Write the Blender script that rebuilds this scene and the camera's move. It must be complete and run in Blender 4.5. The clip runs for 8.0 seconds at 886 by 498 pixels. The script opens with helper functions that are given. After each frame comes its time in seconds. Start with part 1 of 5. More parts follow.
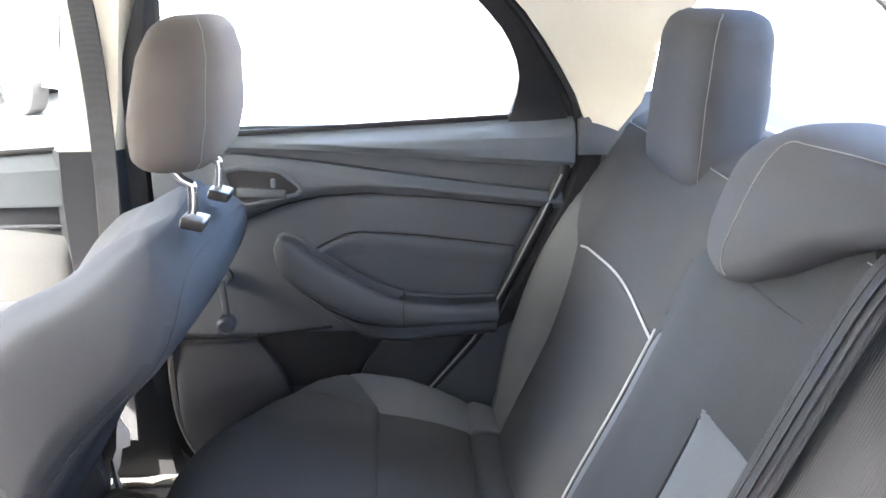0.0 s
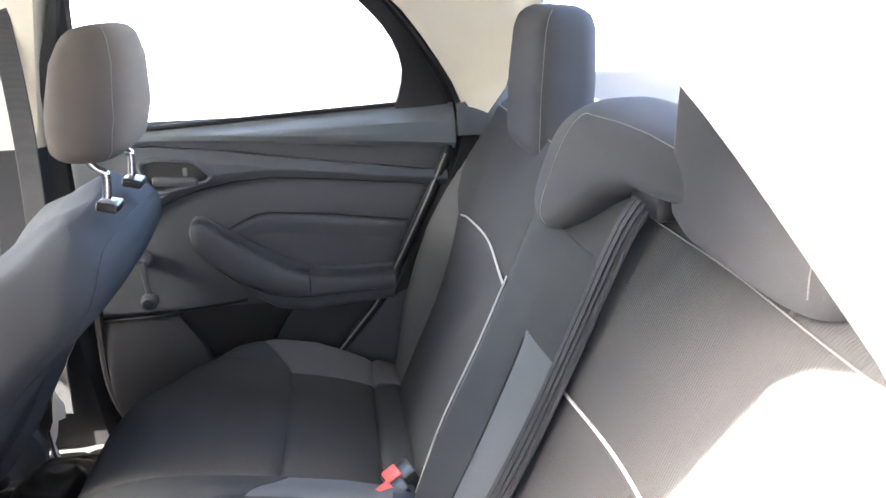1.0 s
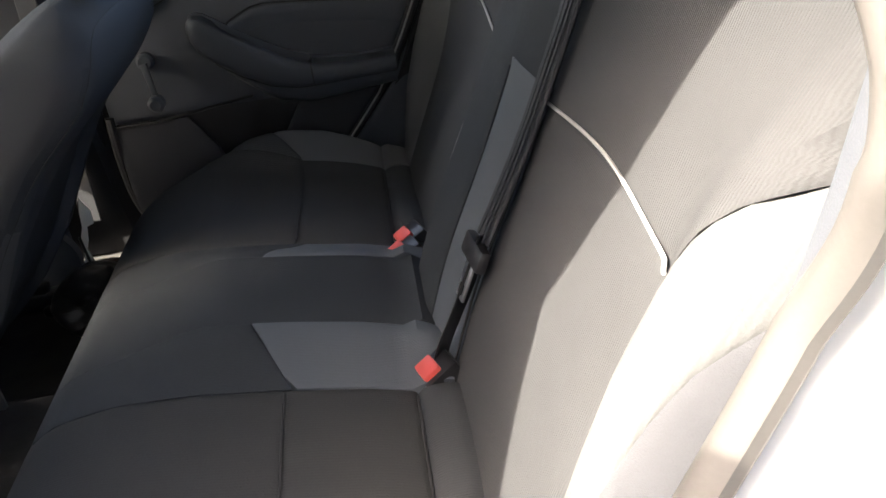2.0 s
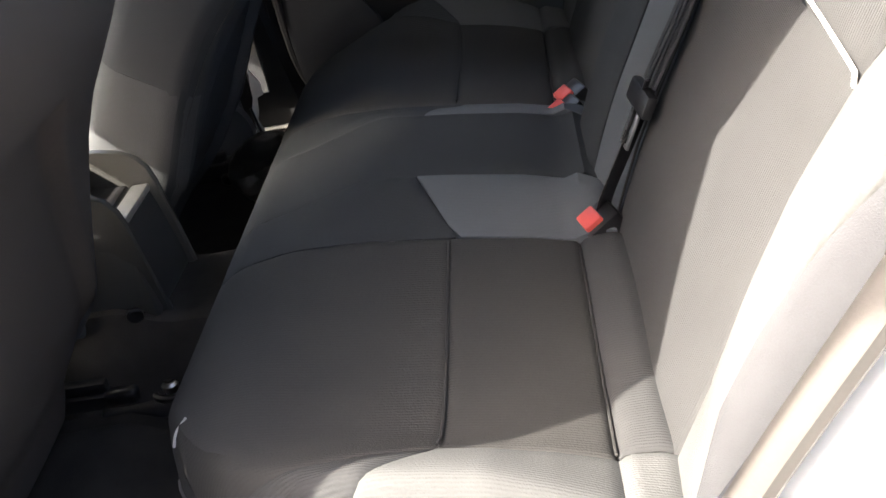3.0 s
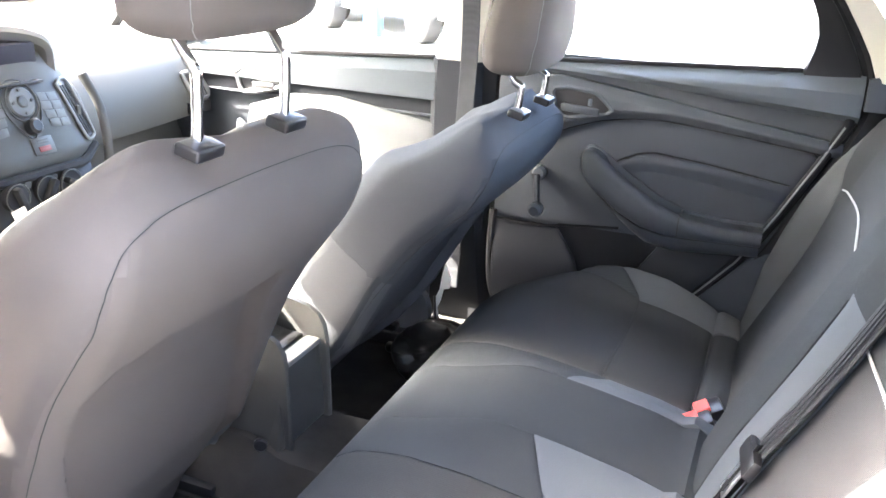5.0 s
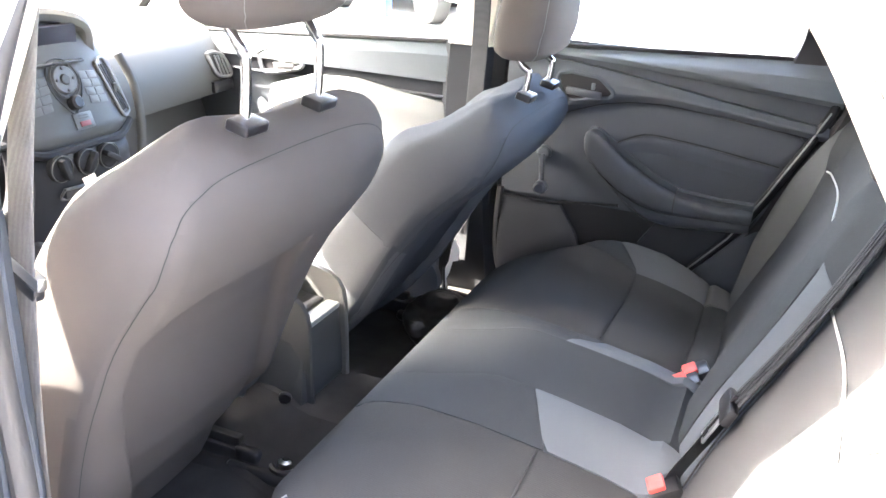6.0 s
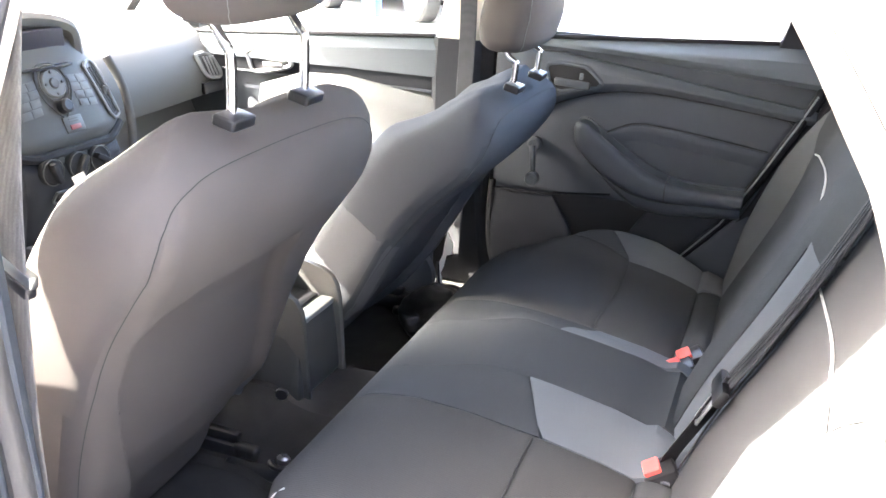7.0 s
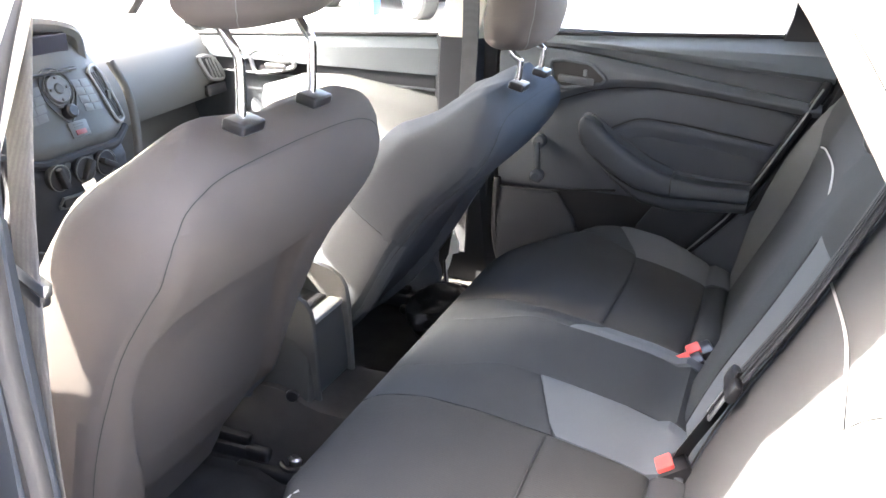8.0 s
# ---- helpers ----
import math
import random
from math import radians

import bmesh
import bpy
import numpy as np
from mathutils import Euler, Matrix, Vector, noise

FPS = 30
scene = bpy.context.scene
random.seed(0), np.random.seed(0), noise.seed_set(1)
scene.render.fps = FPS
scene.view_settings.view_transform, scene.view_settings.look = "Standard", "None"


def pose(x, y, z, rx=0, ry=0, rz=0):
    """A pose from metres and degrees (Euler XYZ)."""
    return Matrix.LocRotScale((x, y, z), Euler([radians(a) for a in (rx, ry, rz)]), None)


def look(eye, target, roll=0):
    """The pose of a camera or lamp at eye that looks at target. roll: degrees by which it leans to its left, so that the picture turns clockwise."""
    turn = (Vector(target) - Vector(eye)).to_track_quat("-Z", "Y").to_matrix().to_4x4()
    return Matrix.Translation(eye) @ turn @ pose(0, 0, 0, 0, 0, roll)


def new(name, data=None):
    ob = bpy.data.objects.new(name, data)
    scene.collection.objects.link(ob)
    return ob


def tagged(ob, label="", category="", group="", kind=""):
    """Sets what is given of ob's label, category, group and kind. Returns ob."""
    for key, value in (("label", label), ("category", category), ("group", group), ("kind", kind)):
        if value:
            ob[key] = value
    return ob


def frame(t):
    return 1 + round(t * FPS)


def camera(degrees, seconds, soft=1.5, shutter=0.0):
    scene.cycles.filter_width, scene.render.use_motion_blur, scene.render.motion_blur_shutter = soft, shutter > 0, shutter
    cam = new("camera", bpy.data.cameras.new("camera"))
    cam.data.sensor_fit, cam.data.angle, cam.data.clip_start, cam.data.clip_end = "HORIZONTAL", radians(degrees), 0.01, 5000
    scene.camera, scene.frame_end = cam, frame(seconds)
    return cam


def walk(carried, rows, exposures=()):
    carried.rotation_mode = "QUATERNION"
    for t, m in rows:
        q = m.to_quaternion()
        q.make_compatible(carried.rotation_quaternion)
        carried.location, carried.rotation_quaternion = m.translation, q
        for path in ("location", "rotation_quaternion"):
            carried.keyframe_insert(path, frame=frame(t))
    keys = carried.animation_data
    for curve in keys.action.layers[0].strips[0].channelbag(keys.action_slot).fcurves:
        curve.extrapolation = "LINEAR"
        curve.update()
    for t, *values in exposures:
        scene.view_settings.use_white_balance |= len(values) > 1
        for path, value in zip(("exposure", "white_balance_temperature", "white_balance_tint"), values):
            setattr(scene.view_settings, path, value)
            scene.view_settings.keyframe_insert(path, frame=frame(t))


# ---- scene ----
cam = camera(54.5, 8.0)
PATH = [
    (0, (0.382, -0.758, 1.201), (0.457, 1.155, 0.621), -0.6),
    (0.5, (0.421, -0.823, 1.204), (0.704, 1.052, 0.567), -0.5),
    (1, (0.456, -0.951, 1.218), (0.661, 0.946, 0.617), -2.2),
    (1.5, (0.48, -1.029, 1.164), (0.656, 0.828, 0.442), -4.5),
    (2, (0.484, -1.021, 1.105), (0.577, 0.748, 0.178), -8.0),
    (2.2, (0.488, -1.021, 1.087), (0.524, 0.71, 0.084), -9.7),
    (3.3, (0.444, -1.059, 1.071), (0.032, 0.579, 0.0), -15.2),
    (3.5, (0.434, -1.058, 1.081), (-0.04, 0.579, 0.034), -15.3),
    (4, (0.455, -1.046, 1.118), (-0.113, 0.649, 0.221), -12.2),
    (4.5, (0.501, -1.058, 1.162), (-0.139, 0.696, 0.445), -2.9),
    (4.7, (0.514, -1.068, 1.183), (-0.151, 0.696, 0.514), 0.7),
    (5.8, (0.577, -1.23, 1.234), (-0.119, 0.497, 0.502), 3.6),
    (6, (0.568, -1.226, 1.234), (-0.118, 0.505, 0.504), 3.3),
    (6.5, (0.579, -1.232, 1.23), (-0.092, 0.503, 0.494), 2.9),
    (7, (0.581, -1.232, 1.226), (-0.099, 0.5, 0.494), 1.8),
    (7.5, (0.568, -1.233, 1.228), (-0.115, 0.497, 0.492), 1.0),
    (8, (0.57, -1.235, 1.23), (-0.112, 0.493, 0.491), 0.8),
]
walk(cam, [(t, look(eye, target, roll)) for t, eye, target, roll in PATH],
     exposures=((0.0, 5.7, 6200, 12), (0.5, 5.5, 6200, 13), (1.0, 5.3, 6300, 13), (1.5, 4.3, 6500, 12), (2.0, 3.6, 6600, 12), (3.5, 3.7, 6550, 12), (4.0, 5.15, 6450, 12), (4.5, 5.8, 6250, 12), (6.0, 5.8, 6350, 13), (7.0, 5.55, 6350, 13), (8.0, 5.4, 6350, 13)))

# ---- world and sun ----
SUN = Vector((-0.88, -0.42, 0.95))
world = bpy.data.worlds.new("world")
scene.world = world
world.use_nodes = True
wn = world.node_tree.nodes
sky = wn.new("ShaderNodeTexSky")
sky.sky_type, sky.sun_disc = "NISHITA", False
sky.sun_elevation = math.atan2(SUN.z, math.hypot(SUN.x, SUN.y))
sky.sun_rotation = math.atan2(SUN.x, SUN.y)
sky.dust_density, sky.air_density, sky.ozone_density = 7.0, 0.75, 0.35
wn["Background"].inputs["Strength"].default_value = 0.15
world.node_tree.links.new(sky.outputs[0], wn["Background"].inputs["Color"])
lamp = bpy.data.lights.new("sun", "SUN")
lamp.energy, lamp.angle, lamp.color = 2.0, radians(0.5), (1.0, 0.93, 0.80)
sun = new("sun", lamp)
sun.matrix_world = look(SUN * 10, (0, 0, 0))


# ---- materials ----
def surface(name, col, rough=0.6, metal=0.0, var=0.12, blotch=6.0, grain=300.0, bump=0.08, weave=0.0, period=0.003,
            rib="Y", spec=0.5, coat=0.0, emit=0.0, speck=0.0):
    m = bpy.data.materials.new(name)
    m.use_nodes = True
    t = m.node_tree
    n, ln = t.nodes, t.links
    b = n["Principled BSDF"]
    b.inputs["Roughness"].default_value, b.inputs["Metallic"].default_value = rough, metal
    b.inputs["Specular IOR Level"].default_value, b.inputs["Coat Weight"].default_value = spec, coat
    co = n.new("ShaderNodeTexCoord").outputs["Object"]

    def noise_tex(scale, detail):
        x = n.new("ShaderNodeTexNoise")
        x.inputs["Scale"].default_value, x.inputs["Detail"].default_value = scale, detail
        ln.new(co, x.inputs["Vector"])
        return x.outputs["Fac"]

    big, fine = noise_tex(blotch, 4), noise_tex(grain, 2)
    mix = n.new("ShaderNodeMath")
    mix.operation = "MULTIPLY_ADD"
    ln.new(fine, mix.inputs[0])
    mix.inputs[1].default_value = 0.5 + speck
    ln.new(big, mix.inputs[2])
    ramp = n.new("ShaderNodeMapRange")
    ramp.inputs["From Min"].default_value, ramp.inputs["From Max"].default_value = 0.45, 1.05
    ramp.inputs["To Min"].default_value, ramp.inputs["To Max"].default_value = 1 - var, 1 + var
    ln.new(mix.outputs[0], ramp.inputs["Value"])
    tint = n.new("ShaderNodeVectorMath")
    tint.operation = "SCALE"
    tint.inputs[0].default_value = col
    ln.new(ramp.outputs[0], tint.inputs["Scale"])
    ln.new(tint.outputs[0], b.inputs["Base Color"])
    rr = n.new("ShaderNodeMapRange")
    rr.inputs["To Min"].default_value, rr.inputs["To Max"].default_value = max(0.02, rough - 0.1), min(1, rough + 0.1)
    ln.new(big, rr.inputs["Value"])
    ln.new(rr.outputs[0], b.inputs["Roughness"])
    bp = n.new("ShaderNodeBump")
    bp.inputs["Strength"].default_value, bp.inputs["Distance"].default_value = bump, 0.002
    ln.new(fine, bp.inputs["Height"])
    if weave:
        w = n.new("ShaderNodeTexWave")
        w.wave_type, w.bands_direction, w.wave_profile = "BANDS", rib, "SIN"
        w.inputs["Scale"].default_value = (0.363 if rib == "DIAGONAL" else 0.314) / period
        w.inputs["Distortion"].default_value, w.inputs["Detail Scale"].default_value = 1.2, 0.5
        ln.new(co, w.inputs["Vector"])
        b2 = n.new("ShaderNodeBump")
        b2.inputs["Strength"].default_value, b2.inputs["Distance"].default_value = weave, 0.001
        ln.new(w.outputs["Fac"], b2.inputs["Height"])
        ln.new(bp.outputs[0], b2.inputs["Normal"])
        bp = b2
        w2 = n.new("ShaderNodeMapRange")
        w2.inputs["To Min"].default_value, w2.inputs["To Max"].default_value = 1 - 0.22 * weave, 1 + 0.12 * weave
        ln.new(w.outputs["Fac"], w2.inputs["Value"])
        t2 = n.new("ShaderNodeVectorMath")
        t2.operation = "SCALE"
        ln.new(tint.outputs[0], t2.inputs[0])
        ln.new(w2.outputs[0], t2.inputs["Scale"])
        ln.new(t2.outputs[0], b.inputs["Base Color"])
    ln.new(bp.outputs[0], b.inputs["Normal"])
    if emit:
        b.inputs["Emission Color"].default_value, b.inputs["Emission Strength"].default_value = (*col, 1), emit
    return m


def glass(name, tint):
    m = bpy.data.materials.new(name)
    m.use_nodes = True
    t = m.node_tree
    t.nodes.remove(t.nodes["Principled BSDF"])
    a, g, f, x = (t.nodes.new("ShaderNode" + k) for k in ("BsdfTransparent", "BsdfGlossy", "Fresnel", "MixShader"))
    a.inputs["Color"].default_value = (*tint, 1)
    g.inputs["Roughness"].default_value = 0.02
    f.inputs["IOR"].default_value = 1.3
    t.links.new(f.outputs[0], x.inputs[0])
    t.links.new(a.outputs[0], x.inputs[1])
    t.links.new(g.outputs[0], x.inputs[2])
    t.links.new(x.outputs[0], t.nodes["Material Output"].inputs["Surface"])
    return m


FABRIC = surface("charcoal_fabric", (0.053, 0.055, 0.057), 0.95, var=0.10, weave=0.36, period=0.0034, grain=900, bump=0.25, spec=0.2)
INSERT = surface("dark_insert_fabric", (0.049, 0.049, 0.048), 0.95, var=0.12, weave=0.2, period=0.0038, grain=450, bump=0.3, spec=0.2)
CENTRE = surface("smooth_centre_fabric", (0.047, 0.051, 0.055), 0.9, var=0.10, weave=0.4, period=0.002, grain=500, bump=0.2, spec=0.2)
LIGHT = surface("light_grey_fabric", (0.106, 0.110, 0.111), 0.92, var=0.10, blotch=9, weave=0.2, period=0.003, grain=500, bump=0.25, spec=0.2)
DOOR_CLOTH = surface("pale_door_cloth", (0.125, 0.130, 0.132), 0.92, var=0.08, grain=600, bump=0.3, spec=0.2)
FLANK = surface("mid_grey_fabric", (0.092, 0.097, 0.103), 0.92, var=0.08, grain=600, bump=0.3, spec=0.2)
STRIPE = surface("blue_grey_fabric", (0.118, 0.130, 0.143), 0.9, var=0.06, weave=0.2, period=0.002, grain=500, bump=0.15, spec=0.2)
PAD = surface("charcoal_pad_fabric", (0.066, 0.069, 0.075), 0.95, var=0.10, grain=900, bump=0.3, spec=0.2)
# one seat cloth in two colours: lit on the driver seat, shaded on the passenger's
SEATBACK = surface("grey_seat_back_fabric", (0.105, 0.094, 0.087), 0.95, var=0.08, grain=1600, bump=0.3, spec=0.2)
SEATBACK_SHADED = surface("slate_seat_fabric", (0.062, 0.066, 0.073), 0.95, var=0.08, grain=900, bump=0.25, spec=0.2)
PIPING = surface("pale_piping", (0.42, 0.42, 0.41), 0.8, var=0.05)
THREAD = surface("pale_thread", (0.17, 0.17, 0.165), 0.9, var=0.25, grain=600)
DARK_THREAD = surface("dark_thread", (0.03, 0.03, 0.03), 0.9)
DOOR_DARK = surface("charcoal_moulded_plastic", (0.060, 0.067, 0.077), 0.5, var=0.08, grain=700, bump=0.18, spec=0.4)
DOOR_SOFT = surface("soft_grey_plastic", (0.122, 0.140, 0.156), 0.55, var=0.07, grain=700, bump=0.18, spec=0.4)
DOOR_UPPER = surface("pale_slate_plastic", (0.094, 0.108, 0.120), 0.6, var=0.07, grain=700, bump=0.18, spec=0.3)
WAIST = surface("mid_grey_plastic", (0.072, 0.080, 0.091), 0.5, var=0.07, grain=700, bump=0.18, spec=0.4)
VINYL = surface("slate_door_cloth", (0.080, 0.089, 0.102), 0.8, var=0.07, grain=600, bump=0.15, spec=0.3)
# dark plastic, taken darker for the shade low in the cabin
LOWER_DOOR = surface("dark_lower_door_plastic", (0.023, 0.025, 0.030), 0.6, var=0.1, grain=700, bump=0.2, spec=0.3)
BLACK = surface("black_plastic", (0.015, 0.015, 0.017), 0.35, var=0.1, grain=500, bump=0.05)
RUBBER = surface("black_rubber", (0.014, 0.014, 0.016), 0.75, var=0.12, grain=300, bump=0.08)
PALE_SEAL = surface("pale_rubber", (0.075, 0.072, 0.067), 0.6, var=0.08, grain=300, bump=0.08)
GREY_SEAL = surface("grey_rubber", (0.055, 0.052, 0.05), 0.5, var=0.1, grain=300, bump=0.08)
LOWER_TRIM = surface("grey_sill_plastic", (0.085, 0.082, 0.078), 0.55, var=0.08, grain=600, bump=0.15)
CARPET = surface("black_carpet", (0.040, 0.038, 0.037), 1.0, var=0.35, blotch=14, grain=1100, bump=0.6, spec=0.1)
CREAM = surface("cream_trim", (0.70, 0.66, 0.56), 0.75, var=0.05, grain=500, bump=0.08)
HEADLINER = surface("cream_headliner", (0.72, 0.69, 0.61), 0.95, var=0.05, grain=500, bump=0.2)
PAINT = surface("white_car_paint", (0.78, 0.79, 0.77), 0.5, var=0.03, blotch=3, grain=80, bump=0.0, spec=0.3)
CHROME = surface("chrome", (0.85, 0.86, 0.88), 0.10, metal=1.0, var=0.04, grain=40, bump=0.01)
SATIN = surface("satin_metal", (0.55, 0.56, 0.57), 0.3, metal=1.0, var=0.06)
BELT = surface("grey_webbing", (0.026, 0.028, 0.032), 0.6, var=0.08, weave=0.5, period=0.0016, grain=500, bump=0.2, spec=0.4)
GREY_BELT = surface("mid_grey_webbing", (0.062, 0.064, 0.068), 0.6, var=0.08, weave=0.4, period=0.0016, grain=500, bump=0.2, spec=0.3)
OLD_BELT = surface("worn_beige_webbing", (0.20, 0.185, 0.165), 0.85, var=0.2, blotch=25, weave=0.4, period=0.002, grain=400, bump=0.3)
RED = surface("red_button_plastic", (0.72, 0.10, 0.085), 0.4, var=0.06)
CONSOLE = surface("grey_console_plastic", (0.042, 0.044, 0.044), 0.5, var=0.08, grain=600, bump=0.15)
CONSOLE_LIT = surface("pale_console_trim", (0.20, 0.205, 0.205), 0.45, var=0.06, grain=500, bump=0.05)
SHELF = surface("dark_grey_shelf_felt", (0.13, 0.128, 0.12), 0.95, var=0.1, grain=500, bump=0.3, spec=0.1)
STACK = surface("grey_stack_plastic", (0.050, 0.050, 0.047), 0.55, var=0.06, grain=600, bump=0.1)
DASH = surface("grey_dash_plastic", (0.066, 0.065, 0.058), 0.65, var=0.08, grain=500, bump=0.25)
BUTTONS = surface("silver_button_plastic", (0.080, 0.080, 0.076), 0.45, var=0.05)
SCREEN = surface("dark_display", (0.015, 0.014, 0.022), 0.7, var=0.1, spec=0.2)
HAZARD = surface("dull_red_plastic", (0.22, 0.055, 0.05), 0.5, var=0.06)
CONCRETE = surface("bright_concrete", (0.34, 0.335, 0.325), 0.9, var=0.12, blotch=0.7, grain=40, bump=0.2)
WALL_PAINT = surface("white_wall_paint", (0.80, 0.80, 0.78), 0.85, var=0.06, blotch=1.2, grain=60, bump=0.1)
GREY_WALL = surface("grey_wall_plaster", (0.22, 0.22, 0.22), 0.9, var=0.12, blotch=1.2, grain=60, bump=0.2)
BLUE = surface("blue_paint", (0.014, 0.11, 0.50), 0.5, var=0.08, blotch=3, grain=90)
TYRE = surface("tyre_rubber", (0.014, 0.014, 0.015), 0.85, var=0.2, grain=100)
ALLOY = surface("alloy_wheel", (0.62, 0.63, 0.64), 0.3, metal=0.8, var=0.06)
LAMP_RED = surface("red_tail_lamp", (0.55, 0.05, 0.04), 0.2, var=0.05)
SLIVER = surface("white_torn_film", (0.80, 0.81, 0.78), 0.5, var=0.05, grain=80, bump=0.3)
BAG = surface("black_crumpled_film", (0.022, 0.021, 0.020), 0.42, var=0.3, blotch=20, grain=90, bump=0.25)
GLASS = glass("clear_window_glass", (0.93, 0.96, 0.95))
DARK_GLASS = surface("dark_tinted_glass", (0.03, 0.035, 0.04), 0.05, var=0.05)
TAG = surface("pale_label_cloth", (0.11, 0.105, 0.105), 0.8, var=0.05)
PRINT = surface("grey_print", (0.05, 0.05, 0.05), 0.8)


# ---- tools ----
BASE = {}


def smooth(a, b, x):
    t = min(1.0, max(0.0, (x - a) / (b - a)))
    return t * t * (3 - 2 * t)


def line(x, *pts):
    """Piecewise smooth height over knots (x, value)."""
    if x <= pts[0][0]:
        return pts[0][1]
    for (a, u), (b, v) in zip(pts, pts[1:]):
        if x <= b:
            return u + (v - u) * (x - a) / (b - a)
    return pts[-1][1]


def spline(pts, n=8):
    """Points of a Catmull-Rom curve through pts."""
    p = [Vector(q) for q in pts]
    p = [2 * p[0] - p[1]] + p + [2 * p[-1] - p[-2]]
    out = []
    for i in range(1, len(p) - 2):
        for k in range(n):
            t = k / n
            a, b, c, d = p[i - 1], p[i], p[i + 1], p[i + 2]
            out.append(0.5 * (2 * b + (c - a) * t + (2 * a - 5 * b + 4 * c - d) * t * t + (3 * b - a - 3 * c + d) * t ** 3))
    return out + [p[-2]]


def thing(name, base, label, category, group="", kind=""):
    ob = new(name)
    ob.location = base
    BASE[ob.name] = Vector(base)
    return tagged(ob, label, category, group, kind)


def part(name, data, material, parent=None, label="", smooth_faces=True):
    """Links a mesh or bmesh as one object, under a thing or a part."""
    if isinstance(data, bmesh.types.BMesh):
        me = bpy.data.meshes.new(name)
        bmesh.ops.recalc_face_normals(data, faces=data.faces)
        data.to_mesh(me)
        data.free()
    else:
        me = data
    me.materials.append(material)
    if smooth_faces:
        me.shade_smooth()
        me.set_sharp_from_angle(angle=radians(38))
    ob = new(name, me)
    if parent is not None:
        ob.parent = parent
        ob.matrix_parent_inverse = Matrix.Translation(-BASE.get(parent.name, Vector()))
    return tagged(ob, label) if label else ob


def mesh_of(verts, faces, name="mesh"):
    me = bpy.data.meshes.new(name)
    me.from_pydata([tuple(v) for v in verts], [], faces)
    bm = bmesh.new()
    bm.from_mesh(me)
    bpy.data.meshes.remove(me)
    return bm


def rings(sections, cap=True, loop=False):
    """A skin over closed rings of equal count."""
    n = len(sections[0])
    verts = [v for s in sections for v in s]
    faces = []
    m = len(sections)
    for i in range(m if loop else m - 1):
        for k in range(n):
            a, b = i * n + k, i * n + (k + 1) % n
            c, d = ((i + 1) % m) * n + (k + 1) % n, ((i + 1) % m) * n + k
            faces.append((a, b, c, d))
    if cap and not loop:
        faces += [tuple(range(n))[::-1], tuple(range((m - 1) * n, m * n))]
    return mesh_of(verts, faces)


def tube(pts, r, n=8, loop=False, flat=1.0):
    """A round or flattened cord along points."""
    pts = [Vector(p) for p in pts]
    out, up = [], Vector((0.13, 0.31, 0.94))
    for i, p in enumerate(pts):
        a, b = (pts[i - 1], pts[(i + 1) % len(pts)]) if loop else (pts[max(i - 1, 0)], pts[min(i + 1, len(pts) - 1)])
        d = (b - a).normalized()
        s = d.cross(up)
        s = s.normalized() if s.length > 0.05 else d.orthogonal().normalized()
        up = s.cross(d).normalized()
        rad = r(i / (len(pts) - 1)) if callable(r) else r
        out.append([p + rad * (math.cos(2 * math.pi * k / n) * s + flat * math.sin(2 * math.pi * k / n) * up) for k in range(n)])
    return rings(out, loop=loop)


def ribbon(pts, across, width, thick):
    """A flat strap along points; across gives its sideways direction at each."""
    out = []
    pts = [Vector(p) for p in pts]
    for i, p in enumerate(pts):
        d = (pts[min(i + 1, len(pts) - 1)] - pts[max(i - 1, 0)]).normalized()
        a = Vector(across(i / (len(pts) - 1)) if callable(across) else across)
        a = (a - d * a.dot(d)).normalized()
        nrm = d.cross(a)
        w = width / 2
        sec = [(-w, 0), (-w * 0.9, 1), (-w * 0.3, 0.75), (w * 0.3, 0.75), (w * 0.9, 1), (w, 0), (w * 0.9, -1), (0, -0.7), (-w * 0.9, -1)]
        out.append([p + a * u + nrm * (v * thick / 2) for u, v in sec])
    return rings(out)


def box(lo, hi, r=0.004, seg=2, m=None):
    bm = bmesh.new()
    bmesh.ops.create_cube(bm, size=1)
    lo, hi = Vector(lo), Vector(hi)
    for v in bm.verts:
        v.co = Vector(((lo[i] + hi[i]) / 2 + v.co[i] * (hi[i] - lo[i]) for i in range(3)))
    if r:
        bmesh.ops.bevel(bm, geom=bm.edges[:], offset=r, segments=seg, profile=0.5, affect="EDGES")
    if m is not None:
        bm.transform(m)
    return bm


def disc(centre, axis, r, depth, bevel=0.003, n=28):
    """A short round body about an axis."""
    prof = [(0.0, depth / 2), (r - bevel, depth / 2), (r, depth / 2 - bevel), (r, -depth / 2)]
    q = Vector(axis).to_track_quat("Z", "Y").to_matrix().to_4x4()
    m = Matrix.Translation(centre) @ q
    out = [[m @ Vector((max(a, 1e-4) * math.cos(2 * math.pi * k / n), max(a, 1e-4) * math.sin(2 * math.pi * k / n), z)) for k in range(n)] for a, z in prof]
    return rings(out)


def stations(length, n):
    edge = [0, 0.003, 0.008, 0.018]
    e = [x / max(length, 0.05) for x in edge]
    mid = [e[-1] + (1 - 2 * e[-1]) * k / n for k in range(1, n)]
    return e + mid + [1 - x for x in reversed(e)]


